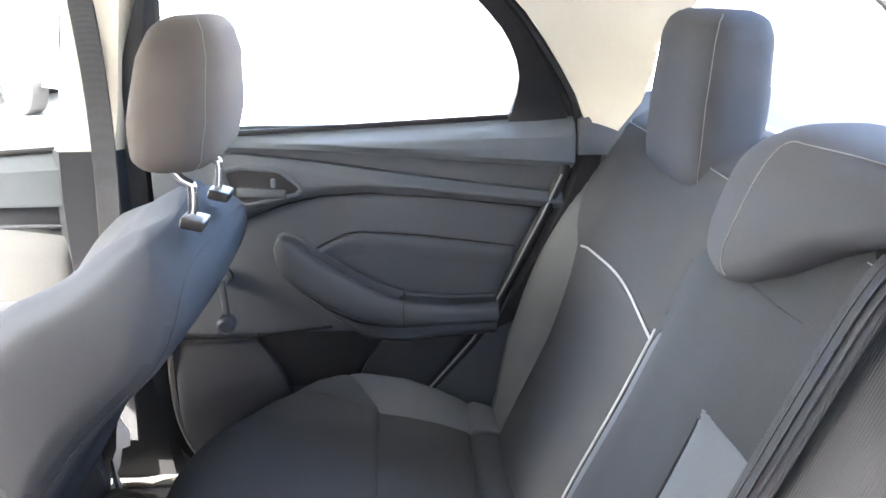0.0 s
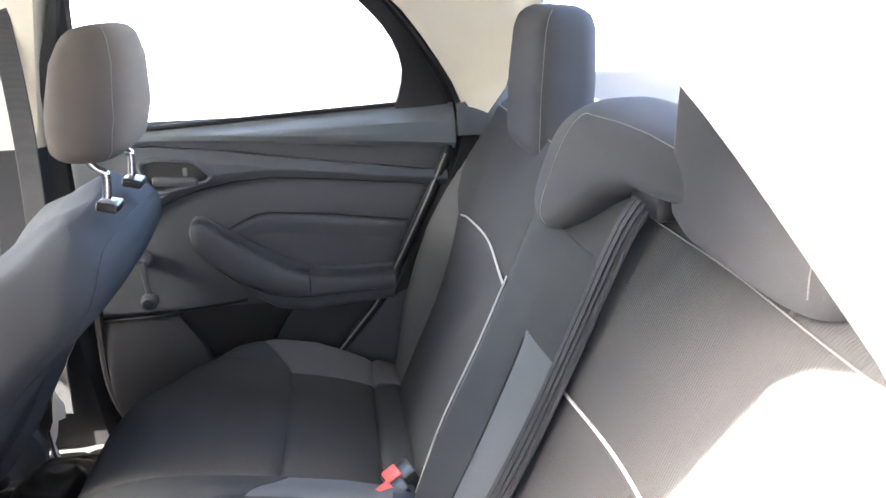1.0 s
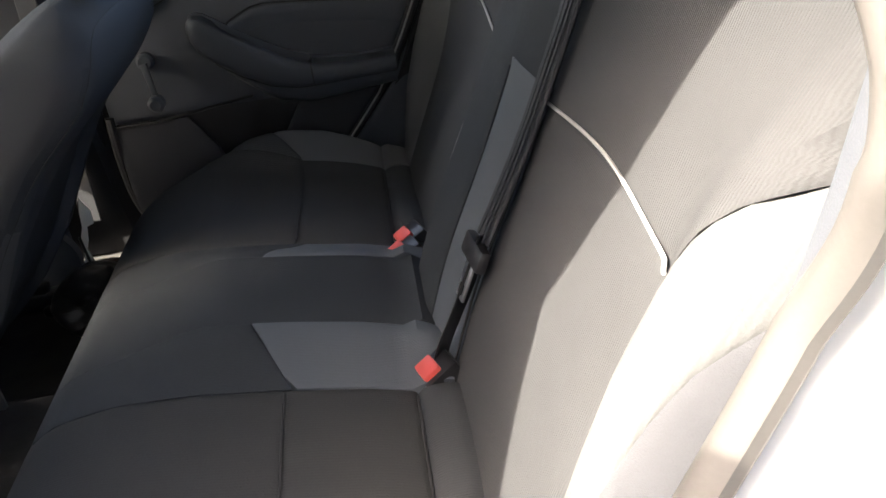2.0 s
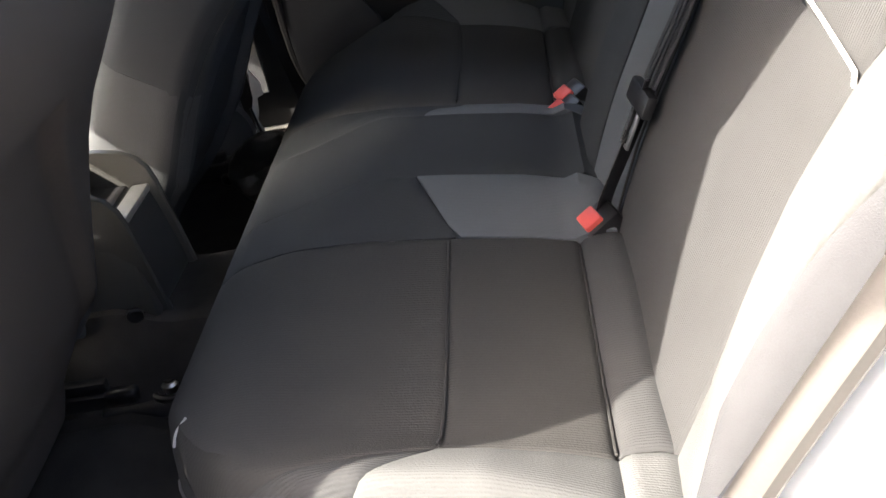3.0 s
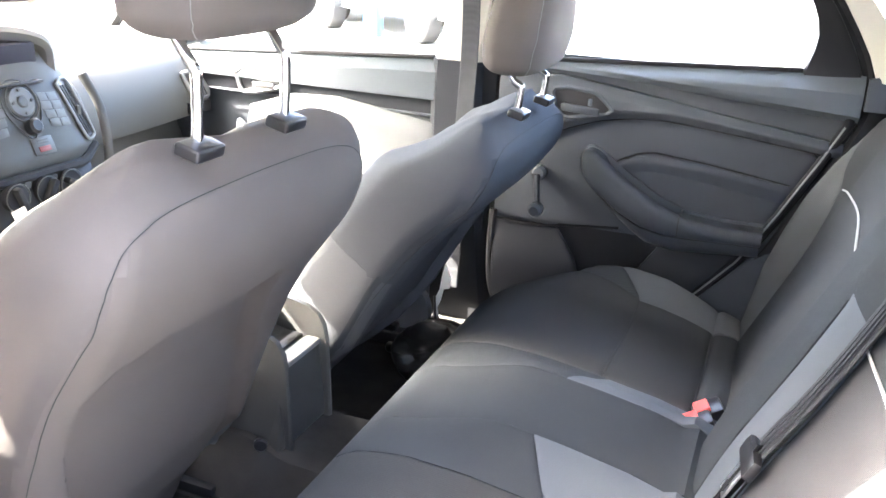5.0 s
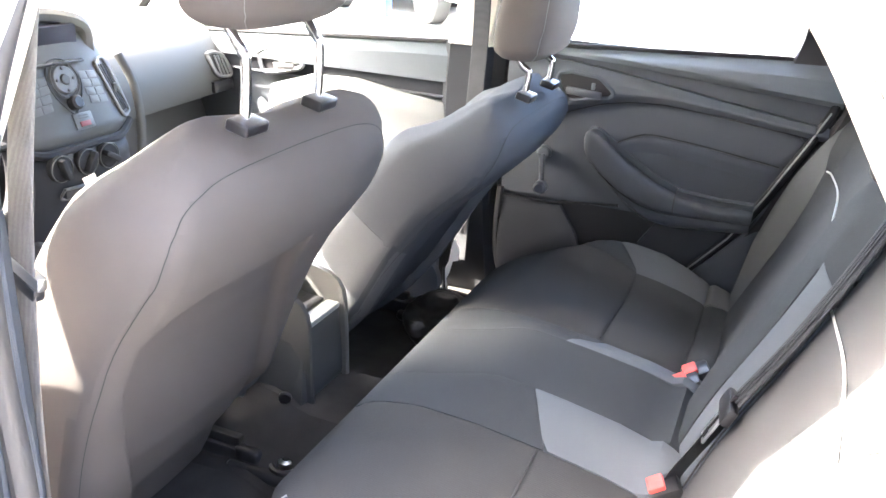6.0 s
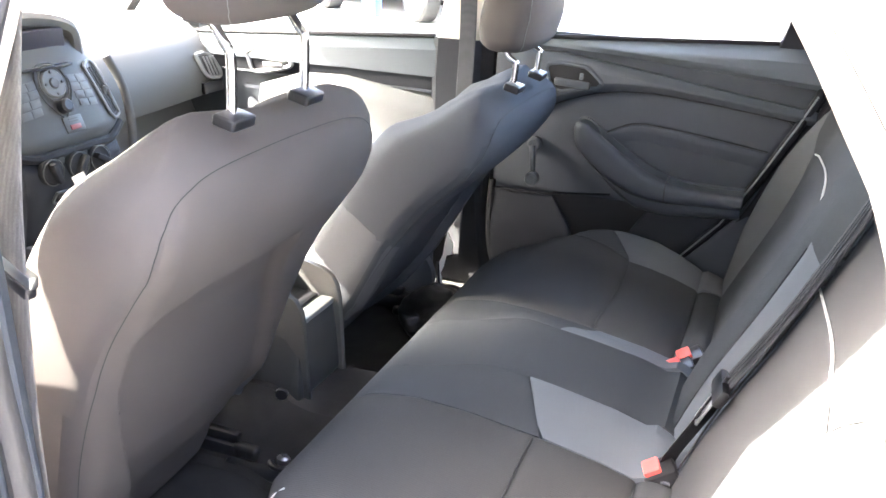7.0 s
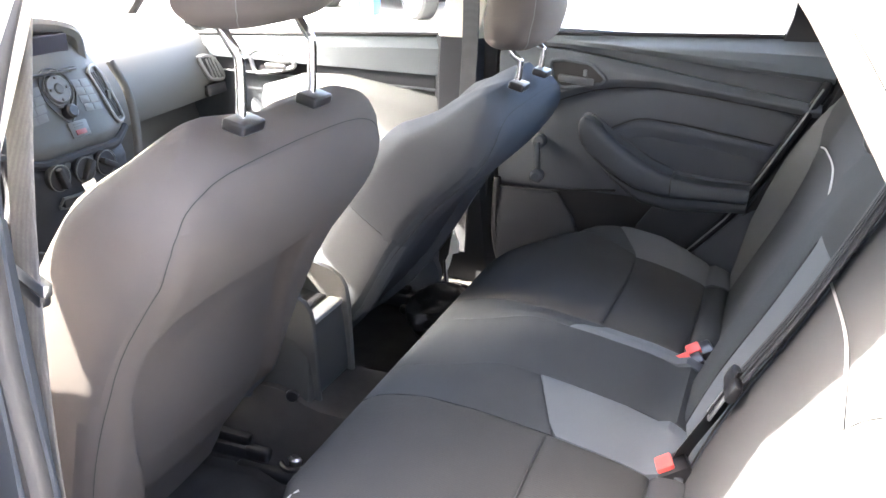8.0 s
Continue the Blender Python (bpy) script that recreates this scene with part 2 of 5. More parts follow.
def panel(q0, q1, lo, hi, at, inward, dip=0.004, depth=0.02, n=14, m=14):
    """A padded cover: q runs from q0 to q1, p from lo(q) to hi(q); at(p, q) lies on the form, and the rim sinks in."""
    inward = Vector(inward)
    size = max(abs(hi((q0 + q1) / 2) - lo((q0 + q1) / 2)), 0.02)
    ps, qs = stations(size, n), stations(abs(q1 - q0), m)
    verts, faces = [], []
    for b in qs:
        q = q0 + (q1 - q0) * b
        l, h = lo(q), hi(q)
        for a in ps:
            away = min(min(a, 1 - a) * abs(h - l), min(b, 1 - b) * abs(q1 - q0))
            verts.append(Vector(at(l + (h - l) * a, q)) + inward * dip * math.exp(-away / 0.006))
    w, t = len(ps), len(qs)
    faces = [(j * w + i, j * w + i + 1, (j + 1) * w + i + 1, (j + 1) * w + i) for j in range(t - 1) for i in range(w - 1)]
    rim = list(range(w)) + [j * w + w - 1 for j in range(1, t)] + [(t - 1) * w + i for i in range(w - 2, -1, -1)] + [j * w for j in range(t - 2, 0, -1)]
    first = len(verts)
    verts += [verts[k] + inward * depth for k in rim]
    c = len(rim)
    faces += [(rim[k], first + k, first + (k + 1) % c, rim[(k + 1) % c]) for k in range(c)]
    return mesh_of(verts, faces)


def mirror_y(bm):
    for v in bm.verts:
        v.co.y = -v.co.y
    bmesh.ops.reverse_faces(bm, faces=bm.faces)
    return bm


# ---- ground and surroundings ----
def ground():
    part("ground", mesh_of([(-400, -400, 0), (400, -400, 0), (400, 400, 0), (-400, 400, 0)], [(0, 1, 2, 3)]), CONCRETE)
    tagged(bpy.data.objects["ground"], "bright sunlit concrete yard", "ground", kind="structure")


def building():
    b = thing("building", (-4, 19, 0), "low white building with a blue band under its roofline", "building", kind="structure")
    part("wall", box((-24, 19, 0), (22, 22, 4.2), 0.03), WALL_PAINT, b)
    part("band", box((-24.1, 18.9, 2.0), (22.1, 19.02, 2.9), 0.02), BLUE, b, "blue painted band")
    part("roof_edge", box((-24.3, 18.7, 4.2), (22.3, 22.3, 4.45), 0.03), WALL_PAINT, b)


# invented wall, added so the rear window shows white, not blue sky
def yard_wall():
    w = part("yard_wall", box((14, -22, 0), (14.3, 22, 2.6), 0.03), WALL_PAINT)
    tagged(w, "plain white wall added to whiten the rear window view", "wall", kind="structure")


# unseen wall, added to cut sky and ground light at the open door
def side_wall():
    w = part("side_wall", box((-5.0, -2.5, 0), (9.0, -2.3, 3.1), 0.03), GREY_WALL)
    tagged(w, "plain unseen grey wall added to hold light back from the open door", "wall", kind="structure")


def column(x, y):
    c = thing("column", (x, y, 0), "square steel post painted light blue on concrete", "post", "posts of the yard")
    part("shaft", box((x - 0.09, y - 0.09, 0.0), (x + 0.09, y + 0.09, 3.6), 0.01), BLUE, c)
    part("base_plate", box((x - 0.16, y - 0.16, 0), (x + 0.16, y + 0.16, 0.03), 0.006), WALL_PAINT, c)


def parked_car(x, y, turn, label):
    """A small saloon of the yard, its front wheel's hub at (x, y)."""
    car = thing("parked_car", (0, 0, 0), label, "car", "cars parked in the yard")
    prof = ((-0.85, 0.30), (-0.88, 0.55), (-0.70, 0.74), (0.15, 0.90), (0.75, 1.36), (1.15, 1.45), (2.0, 1.44), (2.75, 1.02), (3.35, 0.95), (3.45, 0.55), (3.4, 0.30))
    secs = []
    for s, inset, low in ((-0.80, 0.10, 0), (-0.84, 0.02, 0), (-0.80, 0.0, 1), (0.80, 0.0, 1), (0.84, 0.02, 0), (0.80, 0.10, 0)):
        sec = []
        for px, pz in prof:
            k = 1 - inset * 0.3
            sec.append(Vector((px * k + 0.1 * inset, s * (1.0 - 0.22 * max(0, pz - 0.92) / 0.5), pz - inset * 0.4 * (pz > 0.5))))
        secs.append(sec)
    body = part("body", rings(secs), PAINT, car)
    for wx in (0.0, 2.62):
        for wy in (-0.84, 0.84):
            s = 1 if wy > 0 else -1
            wheel = part("wheel", disc((wx, wy, 0.31), (0, s, 0), 0.31, 0.20, 0.03, 32), TYRE, car)
            part("rim", disc((wx, wy + s * 0.09, 0.31), (0, s, 0), 0.21, 0.03, 0.01, 32), ALLOY, wheel)
            for k in range(5):
                a = 2 * math.pi * k / 5
                part("spoke_gap", disc((wx + 0.13 * math.cos(a), wy + s * 0.104, 0.31 + 0.13 * math.sin(a)), (0, s, 0), 0.035, 0.006, 0.002, 10), BLACK, wheel)
    for s in (-1, 1):
        part("side_window", mesh_of([(0.62, s * 0.752, 1.0), (2.35, s * 0.752, 1.02), (1.95, s * 0.665, 1.37), (0.98, s * 0.665, 1.36)], [(0, 1, 2, 3)]), DARK_GLASS, car)
        part("tail_lamp", box((3.30, s * 0.62 - 0.14, 0.70), (3.47, s * 0.62 + 0.14, 0.90), 0.02), LAMP_RED, car)
    m = pose(x, y, 0, 0, 0, turn) @ pose(0, -0.80, 0)
    car.matrix_world = m
    return car


ground()
building()
yard_wall()
side_wall()
for cx, cy in ((-4.12, 8.2), (-8.7, 12.2), (3.5, 12.0)):
    column(cx, cy)
parked_car(-3.5, 8.3, 141, "white saloon car parked across the bright yard")
parked_car(-5.1, 9.0, 141, "white saloon car parked behind a blue post")
parked_car(4.95, 3.4, 180, "white saloon car with red tail lamps beside the yard")


# ---- car body ----
def side(z):
    """Half width of the cabin at a height: the glass leans in above the belt line."""
    return 0.705 - 0.30 * max(0.0, z - 1.0) + 0.02 * smooth(0.75, 0.35, z)


REAR_EDGE = [(0.10, 1.345), (0.28, 1.325), (0.43, 1.27), (0.535, 1.187), (0.60, 1.10), (0.650, 1.02), (0.667, 0.96), (0.661, 0.90), (0.626, 0.82),
             (0.566, 0.703), (0.505, 0.594), (0.415, 0.487), (0.31, 0.40), (0.20, 0.345), (0.10, 0.33)]
FRONT_EDGE = [(0.10, 0.33), (0.0, 0.335), (-0.055, 0.40), (-0.070, 0.50), (-0.060, 0.62), (-0.050, 0.80), (-0.045, 0.95), (-0.02, 1.15), (0.03, 1.32), (0.10, 1.345)]


def edge_curve(pts, n=6):
    return [(p.x, p.z) for p in spline([(x, 0, z) for x, z in pts], n)]


OPENING = edge_curve(REAR_EDGE) + edge_curve(FRONT_EDGE)[1:-1]


def sweep_opening(section, s, curve=OPENING, loop=True):
    """Carries a section of (outwards, sideways) pairs round the opening of one side; s is 1 on the right."""
    out, n = [], len(curve)
    cx, cz = 0.28, 0.83
    for i, (x, z) in enumerate(curve):
        a, b = curve[i - 1] if loop or i else curve[0], curve[(i + 1) % n] if loop or i < n - 1 else curve[-1]
        d = Vector((b[0] - a[0], 0, b[1] - a[1])).normalized()
        nrm = Vector((d.z, 0, -d.x))
        if nrm.dot(Vector((x - cx, 0, z - cz))) < 0:
            nrm = -nrm
        k = 1 - 0.65 * smooth(1.05, 1.22, z)
        lift = 0.0 if s > 0 else line(z, (0.96, 0.0), (1.02, 0.018), (1.07, 0.029), (1.12, 0.031), (1.187, 0.033)) if x > 0.1 else 0.032 * smooth(0.55, 0.85, z)
        far = 0.0 if s > 0 or x < 0.1 else line(z, (0.88, 0.0), (0.97, 0.030), (1.02, 0.020), (1.07, 0.006), (1.187, 0.006), (1.30, 0.0))
        out.append([Vector((x, s * (side(z) + far + (w * k if w > 0 else w)), z)) + nrm * (e * (k if e > 0 else 1) + lift) for e, w in section])
    return rings(out, cap=False, loop=loop)


def body():
    car = thing("car_body", (0.0, 0.0, 0.2), "white saloon car body with cream and charcoal cabin trim", "car body", kind="structure")
    jamb = [(0.012, 0.012), (0.035, 0.030), (0.045, 0.052), (0.085, 0.06), (0.10, 0.085), (0.16, 0.11), (0.16, 0.02), (0.02, 0.0)]
    slim = [(0.012, 0.012), (0.03, 0.03), (0.045, 0.05), (0.055, 0.06), (0.055, 0.02), (0.02, 0.0)]
    trim = [(0.012, -0.022), (0.004, -0.012), (0.006, 0.006), (0.02, 0.006), (0.045, -0.008), (0.045, -0.02)]
    seal = [(0.011 * math.cos(a), 0.012 + 0.014 * math.sin(a)) for a in [2 * math.pi * k / 10 for k in range(10)]]
    for s in (-1, 1):
        rear = edge_curve(REAR_EDGE)
        for curve, mats in ((rear, (PAINT, PALE_SEAL, LOWER_TRIM)), (edge_curve(FRONT_EDGE), (GREY_SEAL, GREY_SEAL, DOOR_DARK))):
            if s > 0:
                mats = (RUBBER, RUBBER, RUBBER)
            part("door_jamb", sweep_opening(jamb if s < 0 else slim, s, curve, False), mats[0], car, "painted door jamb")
            part("door_seal", sweep_opening(seal, s, curve, False), mats[1], car, "rubber door seal")
            part("opening_trim", sweep_opening(trim, s, curve, False), mats[2], car)
    # roof and headliner
    roof_top, liner = [], []
    for x, z in ((-0.885, 1.362), (-0.64, 1.410), (-0.1, 1.465), (0.3, 1.47), (0.62, 1.44), (0.86, 1.39)):
        roof_top.append([Vector((x, u * 0.66, z - 0.05 * abs(u) ** 3 + 0.0)) for u in (-1, -0.8, -0.4, 0, 0.4, 0.8, 1)])
        liner.append([Vector((x, u * 0.62, z - 0.045 - 0.05 * abs(u) ** 3)) for u in (-1, -0.8, -0.4, 0, 0.4, 0.8, 1)])

    def sheet(rows, drop):
        w = len(rows[0])
        verts = [v for r in rows for v in r] + [v + Vector((0, 0, drop)) for r in rows for v in r]
        k = len(rows) * w
        faces = []
        for j in range(len(rows) - 1):
            for i in range(w - 1):
                a = j * w + i
                faces += [(a, a + 1, a + w + 1, a + w), (k + a, k + a + w, k + a + w + 1, k + a + 1)]
        rim = list(range(w)) + [j * w + w - 1 for j in range(1, len(rows))] + [(len(rows) - 1) * w + i for i in range(w - 2, -1, -1)] + [j * w for j in range(len(rows) - 2, 0, -1)]
        faces += [(rim[i], k + rim[i], k + rim[(i + 1) % len(rim)], rim[(i + 1) % len(rim)]) for i in range(len(rim))]
        return mesh_of(verts, faces)

    part("roof", sheet(roof_top, -0.02), PAINT, car)
    c = part("ceiling", sheet(liner, -0.01), HEADLINER)
    tagged(c, "cream cloth headliner of the cabin", "ceiling", kind="structure")
    for s in (-1, 1):
        # cant rail over the doors
        part("cant_rail", tube(spline([(-0.89, s * 0.63, 1.300), (-0.45, s * 0.62, 1.365), (0.1, s * 0.615, 1.395), (0.5, s * 0.62, 1.375), (0.86, s * 0.62, 1.32)]), 0.036, 10, flat=1.1), CREAM, car)
        part("windscreen_pillar", tube(spline([(-0.885, s * 0.63, 1.308), (-1.15, s * 0.68, 1.12), (-1.40, s * 0.74, 0.92)]), 0.038, 10), CREAM, car)
        # quarter pillar: its cream inner cover and the painted outer skin
        rows = []
        for k in range(9):
            t = k / 8
            z = (0.945 if s < 0 else 0.985) + t * (0.40 if s < 0 else 0.36)
            x0 = line(z, (0.945, 0.668), (0.985, 0.668), (1.02, 0.655), (1.10, 0.607), (1.187, 0.542), (1.27, 0.44), (1.345, 0.30)) + (0.012 if s > 0 else 0.050 + 0.055 * smooth(1.19, 1.08, z))
            x1 = line(z, (0.985, 0.69), (1.0, 0.70), (1.036, 0.750), (1.13, 0.757), (1.17, 0.80), (1.27, 0.86), (1.345, 0.87))
            rows.append((z, x0, max(x1, x0 + 0.03)))
        for nm, mat_, off, lift in (("quarter_cover", CREAM, 0.0, 0.0), ("quarter_skin", PAINT, 0.085, 0.0)):
            rows_ = [(0.72, 0.73, 0.86)] + [(z, x0 + 0.05, x1 + 0.05) for z, x0, x1 in rows] if off and s < 0 else rows
            inner = [[Vector((x0 + (x1 - x0) * u, s * (side(z) - 0.035 + off - 0.10 * u * u * (off == 0) * (1 if s > 0 else smooth(1.03, 1.12, z))), z)) for u in (0, 0.25, 0.5, 0.75, 1)] for z, x0, x1 in rows_]
            part(nm, rings([r + [Vector((v.x, v.y + s * 0.02, v.z)) for v in reversed(r)] for r in inner]), mat_, car)
        # centre pillar, upper cream cover and lower charcoal cover
        up, low = [], []
        for k in range(8):
            z = 0.945 + k * 0.06
            xc = line(z, (0.945, -0.118), (1.35, -0.02)) - (0.03 if s < 0 else 0.035)
            hw = line(z, (0.945, 0.060), (1.35, 0.05))
            y = side(z)
            up.append([Vector((xc + hw * a, s * (y + b), z)) for a, b in ((-1, 0.03), (-1, -0.005), (-0.75, -0.025), (0.75, -0.025), (1, -0.005), (1, 0.03))])
        for k in range(9):
            z = 0.32 + k * 0.0785
            xc = line(z, (0.32, -0.14), (0.5, -0.145), (0.948, -0.118 - (0.03 if s < 0 else 0)))
            hw = line(z, (0.32, 0.105), (0.6, 0.072), (0.948, 0.066))
            y = side(z)
            low.append([Vector((xc - (0.03 if s > 0 else 0) * smooth(0.5, 0.94, z) + hw * a, s * (y + b), z)) for a, b in ((-1, 0.03), (-1, -0.01), (-0.7, -0.035), (0.7, -0.035), (1, -0.01), (1, 0.03))])
        part("centre_pillar_upper", rings(up), CREAM, car, "cream upper centre-pillar cover")
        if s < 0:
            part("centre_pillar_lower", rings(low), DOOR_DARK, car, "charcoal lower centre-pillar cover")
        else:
            # far cover darker than the near one; its foot is black to paint shade
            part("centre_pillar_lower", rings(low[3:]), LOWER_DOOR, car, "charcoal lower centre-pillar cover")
            part("centre_pillar_foot", rings(low[:4]), RUBBER, car, "foot of the centre pillar, shade put into its black colour")
        part("centre_pillar_skin", rings([[Vector((xc + a, s * (side(z) + b), z)) for a, b in ((-0.095, 0.05), (-0.095, 0.022), (0.05, 0.022), (0.05, 0.05))] for z, xc in (((0.40, -0.14), (0.95, -0.118), (1.34, -0.03)) if s > 0 else ((0.40, -0.16), (0.95, -0.17), (1.34, -0.12)))]), RUBBER, car, "black outer centre pillar")
        # sill with its scuff plate
        part("sill", box((-0.95, s * 0.60 if s > 0 else -0.76, 0.20), (0.40, 0.76 if s > 0 else s * 0.60, 0.318), 0.02), LOWER_DOOR, car)
        part("scuff_plate", box((-0.9, 0.665 if s > 0 else -0.735, 0.318), (0.36, 0.735 if s > 0 else -0.665, 0.330), 0.005), LOWER_TRIM, car, "worn scuff plate")
        # wheel arch side beside the bench
        part("arch_trim", panel(0.30, 1.0, lambda q: line(q, (0.30, 0.30), (0.49, 0.42), (0.594, 0.512), (0.703, 0.573), (0.82, 0.633), (0.90, 0.668), (1.0, 0.69)), lambda q: 0.95,
                                lambda p, q: (p, s * (0.688 - 0.03 * smooth(0.72, 0.9, p)), q), (0, s, 0), depth=0.03), DOOR_DARK, car)
    # grey trim between the far quarter cover and the shelf
    part("quarter_trim", panel(0.668, 0.83, lambda q: 0.93, lambda q: line(q, (0.668, 0.988), (0.70, 1.002), (0.75, 1.034), (0.83, 1.036)), lambda p, q: (q, 0.662 - 0.10 * smooth(0.70, 0.83, q) * smooth(1.03, 0.96, p), p), (0, 1, 0), dip=0.003, depth=0.02, n=10, m=12), WAIST, car, "grey lower quarter trim")
    # rear shelf, its hump and the rear bulkhead
    part("parcel_shelf", panel(-0.66, 0.66, lambda q: 0.80, lambda q: 1.36, lambda p, q: (p, q, 0.985 - 0.03 * smooth(0.95, 1.36, p)), (0, 0, -1), depth=0.03), SHELF, car, "grey rear parcel shelf")
    part("shelf_cover", panel(-0.22, 0.22, lambda q: 0.93, lambda q: 1.16, lambda p, q: (p, q, 0.99 + 0.025 * smooth(0.93, 0.98, p) * smooth(1.16, 1.1, p) * smooth(0.22, 0.16, abs(q))), (0, 0, -1), depth=0.02), SHELF, car)
    part("bulkhead", box((0.86, -0.68, 0.25), (0.88, 0.68, 0.95), 0.004), BLACK, car)
    for s in (-1, 1):
        part("shelf_side", panel(0.79, 1.36, lambda q: 0.0, lambda q: 1.0, lambda p, q: (q, s * (0.52 + 0.145 * p), 0.986 + 0.055 * p * p), (0, 0, -1), depth=0.03), SHELF, car)
    # panels that close the nose, tail and flanks
    part("tail_panel", box((1.38, -0.74, 0.25), (1.95, 0.74, 0.985), 0.05), PAINT, car, "white painted boot lid")
    part("nose_panel", box((-2.35, -0.78, 0.25), (-1.30, 0.78, 0.92), 0.08), PAINT, car, "white painted bonnet")
    for s in (-1, 1):
        y0, y1 = sorted((s * 0.745, s * 0.86))
        part("rear_wing", box((0.80, y0, 0.30), (1.9, y1, 0.97), 0.03), PAINT, car)
    part("underbody", box((-1.4, -0.78, 0.16), (1.5, 0.78, 0.215), 0.01), BLACK, car)
    wheel_at = ((-1.55, -0.76), (-1.55, 0.76), (1.10, -0.76), (1.10, 0.76))
    for wx, wy in wheel_at:
        w = part("wheel", disc((wx, wy, 0.31), (0, 1 if wy > 0 else -1, 0), 0.31, 0.20, 0.03, 32), TYRE, car)
        part("rim", disc((wx, wy * 1.11, 0.31), (0, 1 if wy > 0 else -1, 0), 0.21, 0.03, 0.01, 32), ALLOY, w)
    return car


CAR = body()


def floor():
    def h(x, y):
        z = 0.262
        z += 0.125 * smooth(0.16, 0.09, abs(y))
        z += 0.05 * smooth(0.60, 0.68, abs(y))
        z += 0.03 * smooth(-0.12, -0.20, x) * smooth(0.45, 0.2, abs(y))
        z += 0.006 * math.sin(9 * x + 4 * y) * math.sin(7 * y)
        return z
    f = part("floor", panel(-0.70, 0.70, lambda q: -1.3, lambda q: 0.40, lambda p, q: (p, q, h(p, q)), (0, 0, -1), depth=0.05, n=60, m=60), CARPET)
    tagged(f, "black carpeted car floor with a raised centre tunnel", "floor", kind="structure")
    for s in (-1, 1):
        mt = part("floor_mat", panel(s * 0.385 - 0.19, s * 0.385 + 0.19, lambda q: -0.36, lambda q: 0.03, lambda p, q: (p, q, h(p, q) + 0.012), (0, 0, -1), depth=0.011, n=16, m=16), CARPET)
        tagged(mt, "black ribbed rubber floor mat behind front seat", "floor mat", "floor mats")


floor()


# ---- windows ----
def window(name, pts, label):
    v = [Vector(p) for p in pts]
    n = (v[1] - v[0]).cross(v[2] - v[0]).normalized() * 0.002
    k = len(v)
    bm = mesh_of([p + n for p in v] + [p - n for p in v], [tuple(range(k)), tuple(range(2 * k - 1, k - 1, -1))] + [(i, k + i, k + (i + 1) % k, (i + 1) % k) for i in range(k)])
    w = part(name, bm, GLASS, None, "", False)
    w.visible_shadow = False
    return tagged(w, label, "window", kind="structure")


window("window_1", [(-0.04, 0.722, 0.955), (0.56, 0.722, 0.975), (0.575, 0.700, 1.07), (0.545, 0.682, 1.13), (0.47, 0.655, 1.22), (0.30, 0.625, 1.32), (0.0, 0.62, 1.335)], "clear side window of the rear door")
window("window_2", [(-1.15, 0.735, 0.90), (-0.19, 0.725, 0.94), (-0.10, 0.62, 1.33), (-0.74, 0.63, 1.30)], "clear side window of the front door")
window("window_3", [(-1.15, -0.735, 0.90), (-0.19, -0.725, 0.94), (-0.10, -0.62, 1.33), (-0.74, -0.63, 1.30)], "clear side window of the driver door")
window("window_4", [(-1.42, -0.70, 0.93), (-1.42, 0.70, 0.93), (-0.88, 0.60, 1.342), (-0.88, -0.60, 1.342)], "raked windscreen")
part("rear_window_seal", tube(spline([(1.37, 0.63, 0.985), (1.12, 0.60, 1.175), (0.87, 0.57, 1.372), (0.86, 0.3, 1.385), (0.86, -0.3, 1.385), (0.87, -0.57, 1.372), (1.12, -0.60, 1.175), (1.37, -0.63, 0.985)], 6), 0.006, 8), RUBBER, CAR)
window("window_5", [(1.38, -0.62, 0.985), (1.38, 0.62, 0.985), (0.87, 0.56, 1.375), (0.87, -0.56, 1.375)], "raked rear window")


# ---- right rear door ----
def belt_z(x):
    return 0.957 + 0.047 * x + 0.004


def rear_x(z):
    """The rear edge of the rear door at a height."""
    return line(z, (0.33, 0.10), (0.40, 0.30), (0.487, 0.405), (0.594, 0.495), (0.703, 0.556), (0.82, 0.614), (0.90, 0.650), (0.96, 0.656), (1.0, 0.648)) - 0.014


def by_x(z_lo, z_hi, y_at, x0, x1, s=1, **k):
    """A door panel between two lines of height over x."""
    return panel(x0, x1, z_lo, z_hi, lambda p, q: (q, s * y_at(q, p), p), (0, s, 0), **k)


